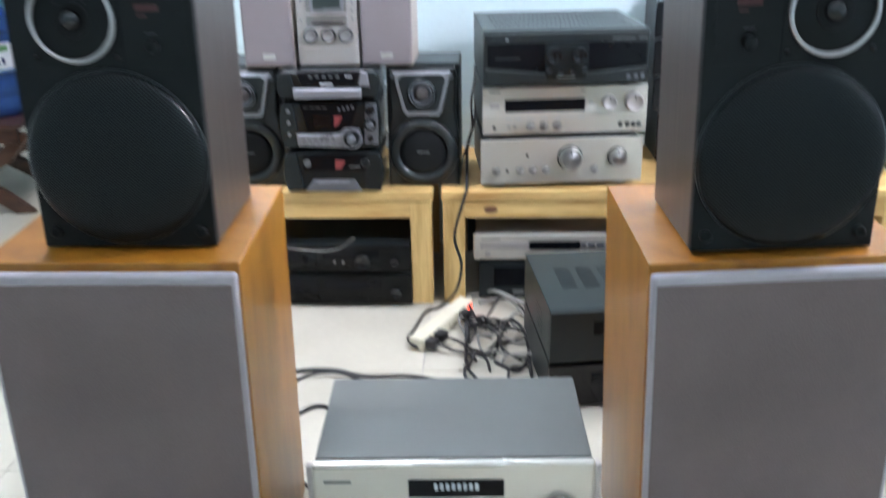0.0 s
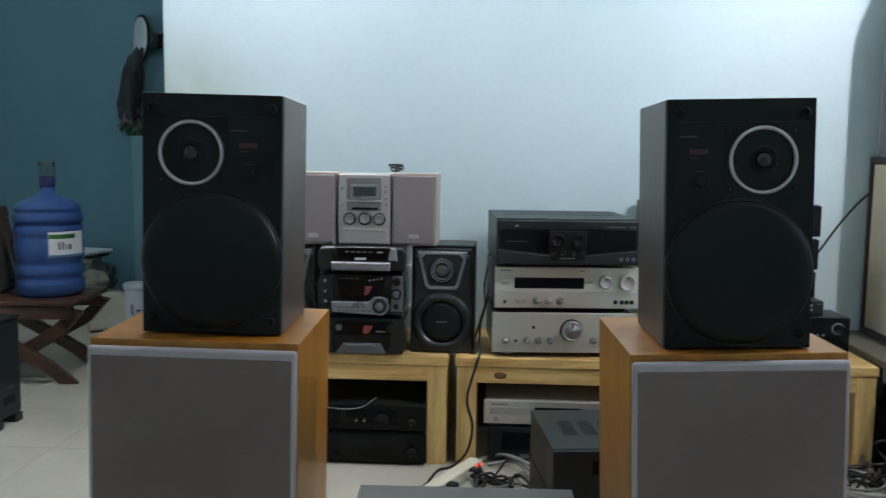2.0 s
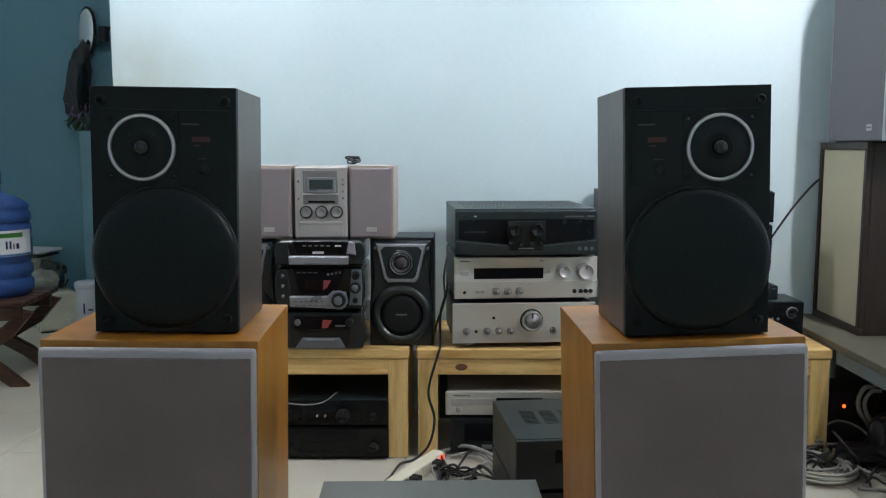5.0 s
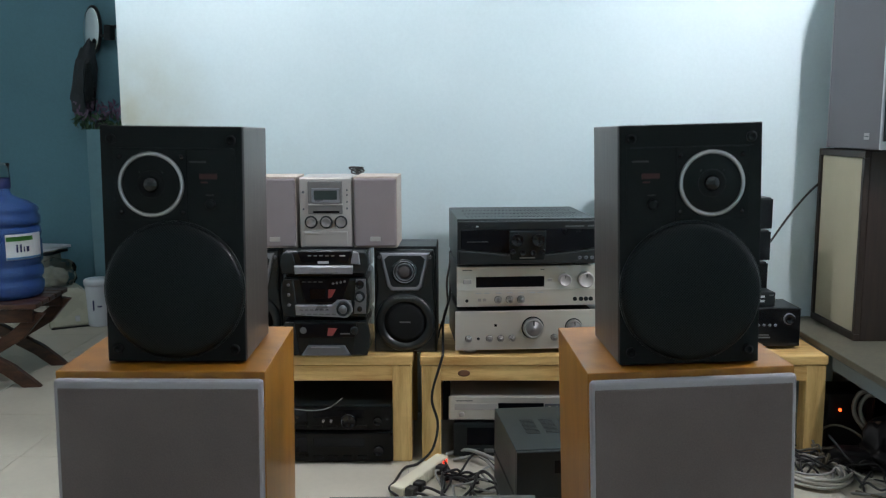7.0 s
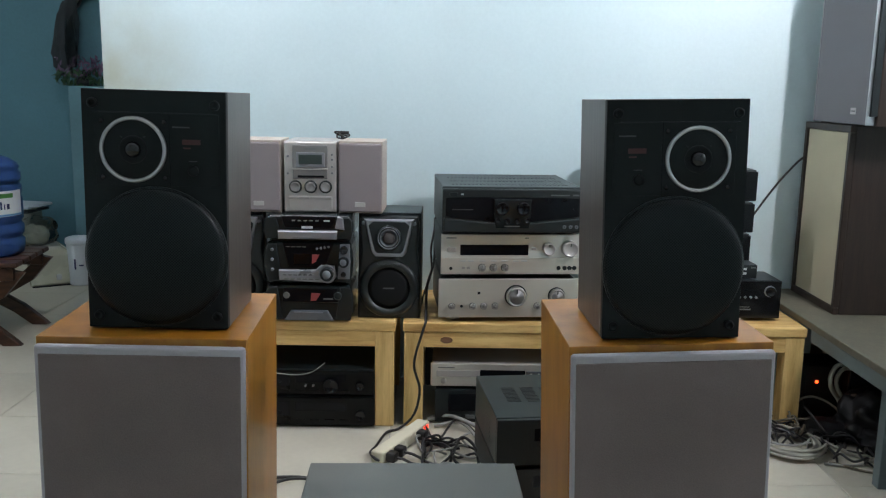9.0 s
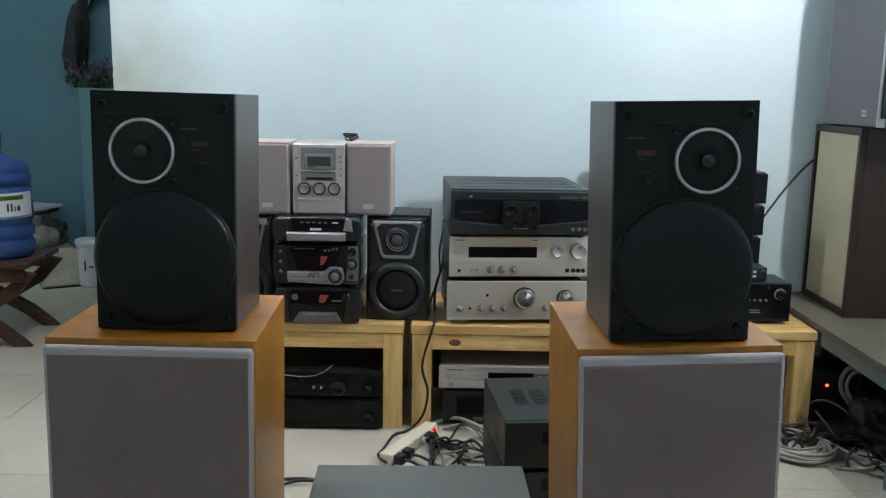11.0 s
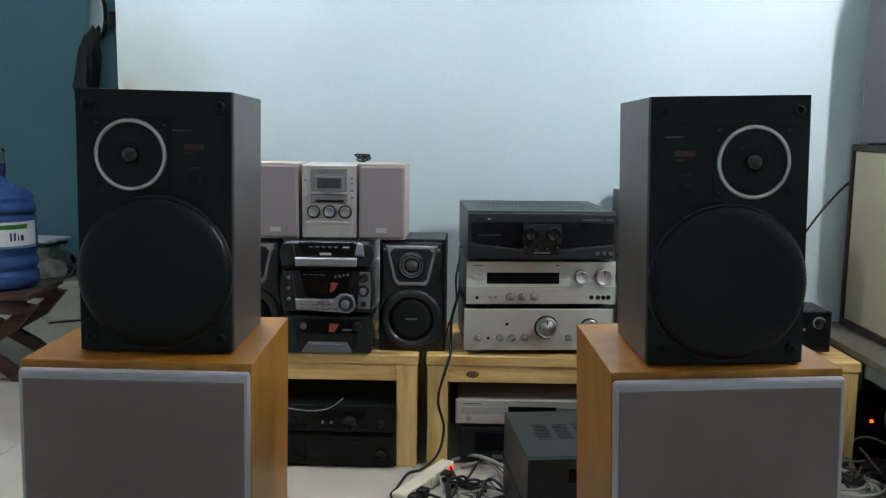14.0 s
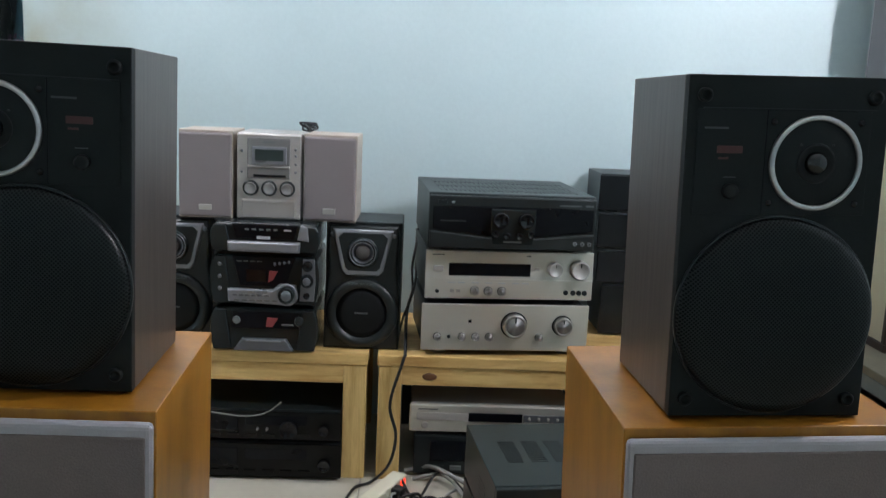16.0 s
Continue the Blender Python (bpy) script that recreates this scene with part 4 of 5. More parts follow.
def mini_speaker(m, label):
    t = thing("mini_speaker", m, label, "loudspeaker", "pair of mini stereo loudspeakers")
    w, h = 0.097, 0.330
    part("cabinet", block(bm_new(), -w, w, 0.014, 0.190, 0, h, 0.003), M_BLACKPLASTIC, t)
    part("baffle", prism(bm_new(), [(-w, 0.0), (w, 0.0), (w, 0.13), (w * 0.90, 0.215), (w * 0.95, 0.30), (w - 0.010, h - 0.008), (-w + 0.010, h - 0.008), (-w * 0.95, 0.30), (-w * 0.90, 0.215), (-w, 0.13)], -0.012, 0.0135, 0.008, 3), M_RECEIVER, t, "moulded slate front")
    part("tweeter_trim", prism(bm_new(), [(-0.077, 0.314), (0.077, 0.314), (0.053, 0.208), (0.042, 0.196), (-0.042, 0.196), (-0.053, 0.208)], -0.020, -0.006, 0.006, 3), M_SLATELIGHT, t, "pale slate trapezoid trim")
    part("tweeter_recess", prism(bm_new(), [(-0.050, 0.306), (0.050, 0.306), (0.063, 0.294), (0.044, 0.216), (0.036, 0.208), (-0.036, 0.208), (-0.044, 0.216), (-0.063, 0.294)], -0.0215, -0.010, 0.002), M_BLACKPLASTIC, t)
    tw = part("tweeter", lathe(bm_new(), [(0.040, 0.000), (0.040, 0.003), (0.034, 0.005), (0.022, 0.001), (0.020, 0.0)], (0, -0.0215, 0.256), "y", 40), M_NAVY, t)
    part("tweeter_cap", lathe(bm_new(), [(0.020, 0.001), (0.016, 0.005), (0.008, 0.008), (0.0, 0.009)], (0, -0.0215, 0.256), "y", 32), M_TWEETER, tw)
    for r in (0.026, 0.033):
        part("surround_ring", lathe(bm_new(), [(r - 0.0018, 0.002), (r - 0.001, 0.0065), (r + 0.001, 0.0065), (r + 0.0018, 0.002)], (0, -0.0215, 0.256), "y", 40), M_SLATE, tw)
    for x in (-0.078, 0.078):
        part("screw", lathe(bm_new(), [(0.006, 0), (0.006, 0.003), (0.003, 0.004), (0.0, 0.004)], (x, -0.012, 0.300), "y", 14), M_SLATE, t)
    part("woofer_rim", lathe(bm_new(), [(0.064, 0.002), (0.068, 0.010), (0.078, 0.014), (0.089, 0.010), (0.0945, 0.0)], (0, -0.010, 0.096), "y", 56), M_RECEIVER, t, "thick round moulded rim")
    part("woofer_cover", lathe(bm_new(), [(0.066, 0.004), (0.050, 0.008), (0.025, 0.0105), (0.0, 0.0115)], (0, -0.010, 0.096), "y", 48), M_CONE, t)
    part("print_bar", block(bm_new(), -0.017, 0.017, -0.0232, -0.0200, 0.096, 0.0998), M_PRINTDIM, t)
    lettering("lettering", "SUPER WOOFER", 0.0098, M_PRINTDIM, t, 0, -0.0248, 0.1745)
    return t


mini_system(pose(0.009, -0.052, 0.339) @ Matrix.Diagonal((0.975, 1, 1.022, 1)))
mini_speaker(pose(0.2485, 0.014, 0.339, 0, 0, -1.0), "dark slate mini loudspeaker with trapezoid tweeter trim")
mini_speaker(pose(-0.230, 0.014, 0.339, 0, 0, 1.5), "dark slate mini loudspeaker half hidden behind another")


def micro_system(m):
    t = thing("micro_stereo", m, "silver micro stereo standing on the mini stereo", "stereo")
    w, h = 0.0795, 0.217
    part("body", block(bm_new(), -w, w, 0.006, 0.20, 0.0, h, 0.003), M_SILVERPLASTIC, t)
    part("front_panel", block(bm_new(), -w, w, -0.004, 0.0058, 0.002, h - 0.002, 0.004, 3), M_SILVERPLASTIC, t)
    part("display_frame", block(bm_new(), -0.053, 0.052, -0.007, -0.002, 0.104, 0.205, 0.002), M_SMOKESILVER, t, "grey translucent display panel")
    part("display_surround", block(bm_new(), -0.042, 0.044, -0.0095, -0.005, 0.140, 0.184, 0.002), M_SLATELIGHT, t)
    part("display", block(bm_new(), -0.034, 0.036, -0.0105, -0.008, 0.149, 0.177, 0.0006), M_LCD, t, "small grey-green display")
    part("display_cover", prism(bm_new(), [(-0.053, 0.132), (0.052, 0.132), (0.052, 0.137), (0.0, 0.1335), (-0.053, 0.137)], -0.0125, -0.006, 0.001), M_SILVERPLASTIC, t)
    part("disc_slot", block(bm_new(), -0.038, 0.042, -0.0085, -0.006, 0.108, 0.1145), M_DARKGLASS, t)
    part("print_bar", block(bm_new(), -0.016, 0.016, -0.0078, -0.006, 0.193, 0.197), M_PRINTDIM, t)
    for x in (-0.045, 0.001, 0.046):
        knob("round_knob", t, x, 0.080, 0.0152, 0.011, M_SMOKESILVER, -0.004, pointer=False)
        part("knob_ring", lathe(bm_new(), [(0.0153, 0.0), (0.0155, 0.005), (0.0192, 0.005), (0.0200, 0.0)], (x, -0.004, 0.080), "y", 32), M_BLACKPLASTIC, t)
    part("tape_lid", block(bm_new(), -0.066, 0.066, -0.0065, -0.003, 0.006, 0.052, 0.0015), M_SILVERPLASTIC, t)
    for x in (-0.034, 0.033):
        part("lid_bar", block(bm_new(), x - 0.031, x + 0.031, -0.0085, -0.005, 0.043, 0.050, 0.001), M_SILVERPLASTIC, t)
    for k, z in enumerate((0.178, 0.163, 0.142, 0.122)):
        part("button", lathe(bm_new(), [(0.0032, 0), (0.0032, 0.003), (0.0, 0.003)], (0.066, -0.004, z), "y", 12), M_SLATE, t)
    part("button", lathe(bm_new(), [(0.004, 0), (0.004, 0.003), (0.0, 0.003)], (-0.067, -0.004, 0.172), "y", 12), M_SLATE, t)
    part("button", lathe(bm_new(), [(0.003, 0), (0.003, 0.003), (0.0, 0.003)], (-0.067, -0.004, 0.120), "y", 12), M_SLATE, t)
    return t


def micro_speaker(m, label):
    t = thing("micro_speaker", m, label, "loudspeaker", "pair of lilac micro loudspeakers")
    w, h = 0.0668, 0.219
    part("cabinet", block(bm_new(), -w, w, 0.0, 0.17, 0.0, h, 0.002), M_MAPLE, t, "pale maple vinyl cabinet")
    part("grille", block(bm_new(), -w + 0.002, w - 0.002, -0.011, -0.0005, 0.004, h - 0.006, 0.006, 3), M_LILAC, t, "lilac grey cloth grille")
    part("badge", block(bm_new(), -0.016, 0.016, -0.0125, -0.010, 0.021, 0.035, 0.001), M_SILVERPLASTIC, t, "small silver badge")
    return t


micro_system(pose(0.0085, 0.004, 0.6681, 0, 0, 1.0))
micro_speaker(pose(0.1600, 0.006, 0.6681, 0, 0, -1.0), "lilac-fronted micro loudspeaker with pale cabinet")
micro_speaker(pose(-0.1480, 0.004, 0.6681, 0, 0, 1.0), "lilac-fronted micro loudspeaker beside a silver stereo")

# ---- components and loudspeakers at the right end ----
def slim_box(m, w, d, h, label):
    t = thing("black_component", m, label, "player", "stack of black components")
    part("case", block(bm_new(), -w / 2, w / 2, 0.006, d, 0.006, h, 0.002), M_BLACKPLASTIC, t)
    part("front_panel", block(bm_new(), -w / 2 - 0.004, w / 2 + 0.004, 0, 0.0058, 0.006, h - 0.004, 0.002), M_BLACKGLOSS, t)
    for x in (-w / 2 + 0.04, w / 2 - 0.04):
        part("foot", block(bm_new(), x - 0.015, x + 0.015, 0.02, d - 0.02, 0, 0.006), M_BLACKPLASTIC, t)
    return t


z = 0.339
for w, h, lab in ((0.50, 0.150, "wide black component on the pine table"), (0.535, 0.100, "black component in a stack"), (0.545, 0.105, "black component in a stack"), (0.55, 0.108, "slim black component on top of a stack")):
    slim_box(pose(1.168, 0.215, z), w, 0.19, h, lab)
    z += h

amp = thing("small_amplifier", pose(1.383, 0.035, 0.339), "small black amplifier with round knob on the table", "amplifier")
feet(amp, 0.20, 0.15, 0.010, 0.012)
part("case", block(bm_new(), -0.100, 0.100, 0.006, 0.15, 0.010, 0.132, 0.003), M_BLACKPLASTIC, amp)
part("front_panel", block(bm_new(), -0.101, 0.101, 0.0, 0.0058, 0.010, 0.131, 0.002), M_BLACKGLOSS, amp)
knob("volume_knob", amp, 0.065, 0.098, 0.015, 0.014, M_BLACKGLOSS, label="round black knob", pointer=False)
part("knob_rim", lathe(bm_new(), [(0.0152, 0.0), (0.0152, 0.005), (0.0175, 0.005), (0.018, 0.0)], (0.065, 0, 0.098), "y", 32), M_SLATELIGHT, amp, "thin steel rim")
for k in range(4):
    part("button", lathe(bm_new(), [(0.0042, 0), (0.0042, 0.003), (0.0, 0.003)], (-0.030 + k * 0.0175, 0, 0.078), "y", 12), M_SLATE, amp)
part("print_bar", block(bm_new(), -0.055, 0.008, -0.0008, 0.001, 0.036, 0.0405), M_PRINTDIM, amp)
part("print_bar", block(bm_new(), -0.030, 0.004, -0.0008, 0.001, 0.045, 0.0475), M_PRINTDIM, amp)
adapter = thing("switch_box", pose(1.366, 0.050, 0.474), "small black switch box lying on an amplifier", "switch box")
part("case", block(bm_new(), -0.042, 0.042, 0, 0.08, 0, 0.044, 0.003), M_BLACKPLASTIC, adapter)
for zz in (0.013, 0.027):
    part("white_mark", block(bm_new(), -0.008, 0.008, -0.0008, 0.001, zz, zz + 0.007), M_PRINT, adapter)
part("white_mark", block(bm_new(), 0.022, 0.036, -0.0008, 0.001, 0.033, 0.037), M_PRINTDIM, adapter)

desk = thing("low_bench", pose(0, 0, 0), "low bench with stained cream top along the wall", "bench")
part("benchtop", block(bm_new(), 1.549, 2.255, -1.25, 0.425, 0.338, 0.360, 0.003), M_STONE, desk, "stained cream worktop")
part("edge_rail", block(bm_new(), 1.552, 1.582, -1.245, -0.050, 0.298, 0.3375, 0.002), M_PAINTEDSTEEL, desk, "grey-blue painted steel edge")
for x, y in ((1.600, -0.44), (2.20, -0.44), (2.20, 0.36), (2.20, -1.2), (1.600, -1.2)):
    part("leg", block(bm_new(), x, x + 0.035, y, y + 0.035, 0, 0.3375, 0.002), M_PAINTEDSTEEL, desk)


def side_speaker(m, w, d, h, cloth, body, label, badge=False, trim=False):
    t = thing("shelf_speaker", m, label, "loudspeaker", "stacked loudspeakers on the bench")
    part("cabinet", block(bm_new(), -w / 2, w / 2, 0.012, d, 0, h, 0.003), body, t)
    if not trim:
        for x0, x1, z0, z1 in ((-w / 2, w / 2, 0, 0.022), (-w / 2, w / 2, h - 0.022, h), (-w / 2, -w / 2 + 0.018, 0.0222, h - 0.0222), (w / 2 - 0.018, w / 2, 0.0222, h - 0.0222)):
            part("frame_rail", block(bm_new(), x0, x1, -0.006, 0.0118, z0, z1, 0.002), body, t)
        part("grille", block(bm_new(), -w / 2 + 0.0185, w / 2 - 0.0185, 0.001, 0.0115, 0.0228, h - 0.0228, 0.002), cloth, t, "cream cloth grille with dust")
    else:
        part("grille", block(bm_new(), -w / 2 + 0.004, w / 2 - 0.020, -0.014, 0.0115, 0.004, h - 0.004, 0.004), cloth, t, "plain grey cloth grille")
        part("edge_trim", block(bm_new(), w / 2 - 0.0195, w / 2 - 0.013, -0.014, 0.0118, 0.004, h - 0.004, 0.001), M_ALU, t)
        part("edge_trim", block(bm_new(), -w / 2, -w / 2 + 0.0035, -0.014, 0.0118, 0.004, h - 0.004, 0.001), M_ALU, t)
        part("side_groove", block(bm_new(), w / 2 - 0.0125, w / 2 - 0.001, -0.006, 0.0118, 0.03, h - 0.004), M_BLACKPLASTIC, t)
    if badge:
        part("badge", block(bm_new(), w / 2 - 0.117, w / 2 - 0.083, -0.0155, -0.0135, 0.034, 0.054, 0.001), M_CHROME, t, "small square silver badge")
        part("print_bar", block(bm_new(), w / 2 - 0.113, w / 2 - 0.087, -0.0162, -0.0150, 0.042, 0.046), M_PRINTDIM, t)
    return t


side_speaker(pose(1.668, 0.225, 0.360, 0, 0, -90.6), 0.345, 0.42, 0.598, M_CREAMCLOTH, M_BROWN, "dark brown loudspeaker with cream cloth grille on the bench")
side_speaker(pose(1.676, 0.147, 0.958, 0, 0, -90.0), 0.388, 0.40, 0.60, M_GREYCLOTH, M_BROWN, "brown loudspeaker with grey grille stacked on another", True, True)

# ---- things on the floor under the bench ----
plain_component(pose(1.90, -0.34, 0.0, 0, 0, -35), 0.30, 0.24, 0.10, "black dusty component under the bench")
plain_component(pose(1.93, -0.02, 0.0, 0, 0, -4), 0.44, 0.36, 0.27, "large black dusty component standing under the bench")
indicator = thing("power_box", pose(1.642, 0.050, 0.0), "black power box with a lit red indicator", "power box")
part("case", block(bm_new(), -0.05, 0.10, 0.0, 0.14, 0.0, 0.19, 0.004), M_BLACKPLASTIC, indicator)
part("red_light", lathe(bm_new(), [(0.0048, 0), (0.0048, 0.003), (0.003, 0.005), (0.0, 0.006)], (-0.012, 0, 0.137), "y", 16), M_LED, indicator, "lit red indicator")
bag = bm_new()
bmesh.ops.create_icosphere(bag, subdivisions=4, radius=1.0)
for v in bag.verts:
    n = noise.noise(v.co * 2.6) * 0.24 + noise.noise(v.co * 7.0) * 0.09
    v.co = Vector((v.co.x * 0.115, v.co.y * 0.105, max(v.co.z, -0.85) * 0.085 + 0.072)) * (1 + n)
    v.co.z = max(v.co.z, 0.0)
for f in bag.faces:
    f.smooth = True
sack = thing("rubbish_bag", pose(1.755, -0.120, 0.0), "crumpled dusty black plastic bag under the bench", "bag")
part("bag_body", bag, M_BLACKBAG, sack)
part("bag_knot", tube(bm_new(), [(0.0, 0.0, 0.145), (0.012, -0.008, 0.178), (0.030, -0.020, 0.190), (0.050, -0.022, 0.178)], 0.010, 8), M_BLACKBAG, sack)


# ---- cables ----
def cable(points, r, material, label, group="loose cables"):
    return single("cable", tube(bm_new(), points, r), material, pose(0, 0, 0), label, "cable", group)


def coil(cx, cy, rx, ry, turns, r, material, label, seed, lift=0.02):
    """A hand-wound coil: each turn has its own size and a small shift."""
    rnd = random.Random(seed)
    sizes = [(1 + rnd.uniform(-0.24, 0.12), rnd.uniform(-0.012, 0.012), rnd.uniform(-0.012, 0.012), rnd.uniform(0, 0.012)) for _ in range(turns + 1)]
    pts, n = [], turns * 12
    for k in range(n):
        a, f, j = 2 * math.pi * k / 12, (k % 12) / 12, k // 12
        s, dx, dy, dz = (u + (v - u) * f for u, v in zip(sizes[j], sizes[j + 1]))
        pts.append((cx + dx + rx * s * math.cos(a), cy + dy + ry * s * math.sin(a), r + dz + lift * k / n))
    return single("cable", tube(bm_new(), pts, r, 6, 4), material, pose(0, 0, 0), label, "cable", "coiled cables")


def tangle(x0, x1, y0, y1, count, r, material, label, seed, height=0.03):
    """Loose wandering loops on the floor."""
    for k in range(count):
        rnd = random.Random(seed + k)
        x, y, a = rnd.uniform(x0, x1), rnd.uniform(y0, y1), rnd.uniform(0, 6.28)
        pts, bend = [], rnd.choice((-1, 1)) * rnd.uniform(0.5, 0.9)
        for j in range(12):
            pts.append((x, y, r + rnd.uniform(0.0, height) * (0 < j < 11)))
            a += bend + rnd.uniform(-0.5, 0.5)
            if j % 5 == 4:
                bend = -bend
            x = min(max(x + 0.045 * math.cos(a), x0), x1)
            y = min(max(y + 0.045 * math.sin(a), y0), y1)
        cable(pts, r, material, label, "tangled cables")


strip = thing("power_strip", pose(0.300, -0.196, 0.0, 0, 0, -27), "yellowed cream power strip lying on the floor", "power strip")
part("body", block(bm_new(), -0.0215, 0.0215, -0.140, 0.140, 0.0, 0.036, 0.005, 3), M_CREAMPLASTIC, strip)
part("switch", block(bm_new(), 0.0200, 0.0245, 0.100, 0.126, 0.008, 0.030, 0.002), M_SWITCH, strip, "lit red rocker switch")
for k in range(5):
    y = -0.12 + k * 0.045
    part("socket", lathe(bm_new(), [(0.016, -0.0012), (0.016, 0.0012), (0.013, 0.0012), (0.0, 0.0004)], (0.0215, y, 0.018), "x", 20), M_CREAMPLASTIC, strip)
for k, (y, s) in enumerate(((-0.12, 1), (-0.075, 1), (0.06, 1))):
    plug = thing("plug", strip.matrix_basis @ pose(0.0230, y, 0.0, 0, 0, 0), "black moulded mains plug in a power strip", "plug", "plugs in the power strip")
    part("plug_body", block(bm_new(), 0.0, 0.030, -0.015, 0.015, 0.008, 0.036, 0.005), M_CABLE, plug)
    part("plug_tail", tube(bm_new(), [(0.028, 0, 0.021), (0.050, 0.002, 0.020), (0.075, 0.006, 0.012), (0.105, 0.02 - 0.02 * k, 0.006), (0.14, 0.0, 0.005)], 0.0042), M_CABLE, plug)

cable([(0.396, 0.360, 0.60), (0.390, 0.330, 0.55), (0.386, 0.200, 0.48), (0.366, 0.100, 0.42), (0.365, -0.030, 0.347), (0.361, -0.054, 0.33), (0.331, -0.060, 0.215), (0.349, -0.060, 0.13), (0.333, -0.062, 0.05), (0.289, -0.075, 0.008), (0.249, -0.108, 0.006), (0.225, -0.211, 0.006), (0.215, -0.293, 0.02), (0.239, -0.324, 0.012), (0.249, -0.283, 0.008), (0.223, -0.267, 0.022)], 0.0042, M_CABLE, "black mains cable hanging over the table edge")
cable([(0.392, 0.300, 0.63), (0.386, 0.260, 0.58), (0.376, 0.220, 0.52), (0.378, 0.180, 0.45), (0.355, 0.170, 0.38), (0.347, 0.160, 0.346)], 0.0035, M_CABLE, "black cable between loudspeaker and amplifiers")
cable([(0.375, -0.010, 0.012), (0.436, -0.020, 0.03), (0.487, -0.097, 0.045), (0.537, -0.128, 0.03), (0.568, -0.139, 0.01)], 0.006, M_GREYCABLE, "pale grey cable from the power strip")
cable([(0.396, -0.050, 0.008), (0.477, -0.050, 0.02), (0.527, -0.190, 0.022), (0.537, -0.262, 0.008)], 0.005, M_GREYCABLE, "pale grey cable from the power strip")
cable([(0.365, -0.097, 0.03), (0.406, -0.180, 0.012), (0.467, -0.050, 0.03), (0.537, -0.149, 0.012)], 0.004, M_CABLE, "black cable from the power strip")
cable([(0.436, -0.355, 0.006), (0.477, -0.242, 0.05), (0.527, -0.324, 0.03), (0.497, -0.427, 0.006), (0.436, -0.386, 0.006)], 0.0045, M_CABLE, "black cable looping over the floor")
tangle(0.365, 0.522, -0.499, -0.190, 7, 0.0040, M_CABLE, "tangled black cable on the tiled floor", 40)
tangle(0.335, 0.527, -0.386, -0.097, 3, 0.0035, M_GREYCABLE, "tangled grey cable on the tiled floor", 80)
cable([(0.335, -0.489, 0.006), (0.234, -0.468, 0.012), (0.122, -0.458, 0.006), (0.031, -0.427, 0.006), (-0.070, -0.448, 0.006), (-0.131, -0.551, 0.006)], 0.0048, M_CABLE, "black cable lying along the floor")
cable([(0.355, -0.520, 0.006), (0.254, -0.509, 0.006), (0.132, -0.484, 0.006), (0.051, -0.453, 0.014), (-0.030, -0.468, 0.006), (-0.111, -0.612, 0.006)], 0.0042, M_CABLE, "black cable lying along the floor")
cable([(0.147, -0.942, 0.2), (0.117, -0.839, 0.1), (0.102, -0.736, 0.008), (0.087, -0.633, 0.006), (0.031, -0.592, 0.006), (-0.020, -0.654, 0.006), (-0.030, -0.787, 0.006)], 0.005, M_CABLE, "thick black cable beside a receiver")
cable([(0.132, -0.973, 0.06), (0.092, -0.901, 0.008), (0.031, -0.870, 0.006), (-0.020, -0.901, 0.006)], 0.005, M_CABLE, "thick black cable beside a receiver")
cable([(-0.160, -0.064, 0.188), (-0.095, -0.072, 0.180), (-0.030, -0.072, 0.175), (0.018, -0.068, 0.184), (0.054, -0.050, 0.207)], 0.0017, M_GREYCABLE, "thin grey wire hanging under the table")
cable([(0.880, -0.012, 0.258), (0.862, -0.030, 0.235), (0.835, -0.034, 0.215), (0.790, -0.036, 0.200)], 0.003, M_CABLE, "black wire over a silver player")
cable([(1.449, 0.400, 0.545), (1.505, 0.405, 0.62), (1.581, 0.410, 0.73), (1.652, 0.412, 0.815), (1.692, 0.400, 0.85)], 0.0042, M_CABLE, "black cable stretched up behind a loudspeaker")
bm = bm_new()
rnd = random.Random(5)
tube(bm, [(rnd.uniform(-0.022, 0.022), rnd.uniform(-0.02, 0.02), 0.004 + rnd.uniform(0, 0.020)) for _ in range(14)], 0.0028)
single("antenna_wire", bm, M_CABLE, pose(0.098, 0.050, 0.8890), "small bundled black wire on a loudspeaker", "wire")
coil(1.462, -0.168, 0.098, 0.108, 7, 0.0044, M_WHITECABLE, "off-white cable coiled on the tiled floor", 3)
coil(1.455, -0.160, 0.088, 0.094, 4, 0.0036, M_GREYCABLE, "grey cable coiled on the tiled floor", 9, 0.030)
cable([(1.385, -0.010, 0.03), (1.467, -0.068, 0.036), (1.540, -0.145, 0.034), (1.618, -0.222, 0.012), (1.700, -0.262, 0.006)], 0.0045, M_WHITECABLE, "off-white cable running under the bench")
cable([(1.520, -0.290, 0.006), (1.600, -0.300, 0.006), (1.690, -0.262, 0.010), (1.790, -0.215, 0.020), (1.840, -0.200, 0.01)], 0.0042, M_GREYCABLE, "grey cable on the tiled floor")
cable([(1.540, -0.275, 0.006), (1.630, -0.345, 0.006), (1.730, -0.370, 0.006), (1.830, -0.360, 0.006)], 0.0036, M_DUSTYCABLE, "dusty brown cable on the tiled floor")
cable([(1.690, 0.000, 0.02), (1.682, -0.020, 0.085), (1.646, -0.022, 0.140), (1.640, -0.022, 0.180), (1.657, -0.020, 0.214), (1.690, -0.012, 0.216)], 0.0072, M_WHITECABLE, "thick off-white cable rising under the bench")
cable([(1.706, 0.000, 0.02), (1.696, -0.030, 0.085), (1.662, -0.030, 0.140), (1.656, -0.030, 0.176), (1.674, -0.030, 0.206), (1.706, -0.022, 0.206)], 0.0064, M_WHITECABLE, "thick off-white cable rising under the bench")
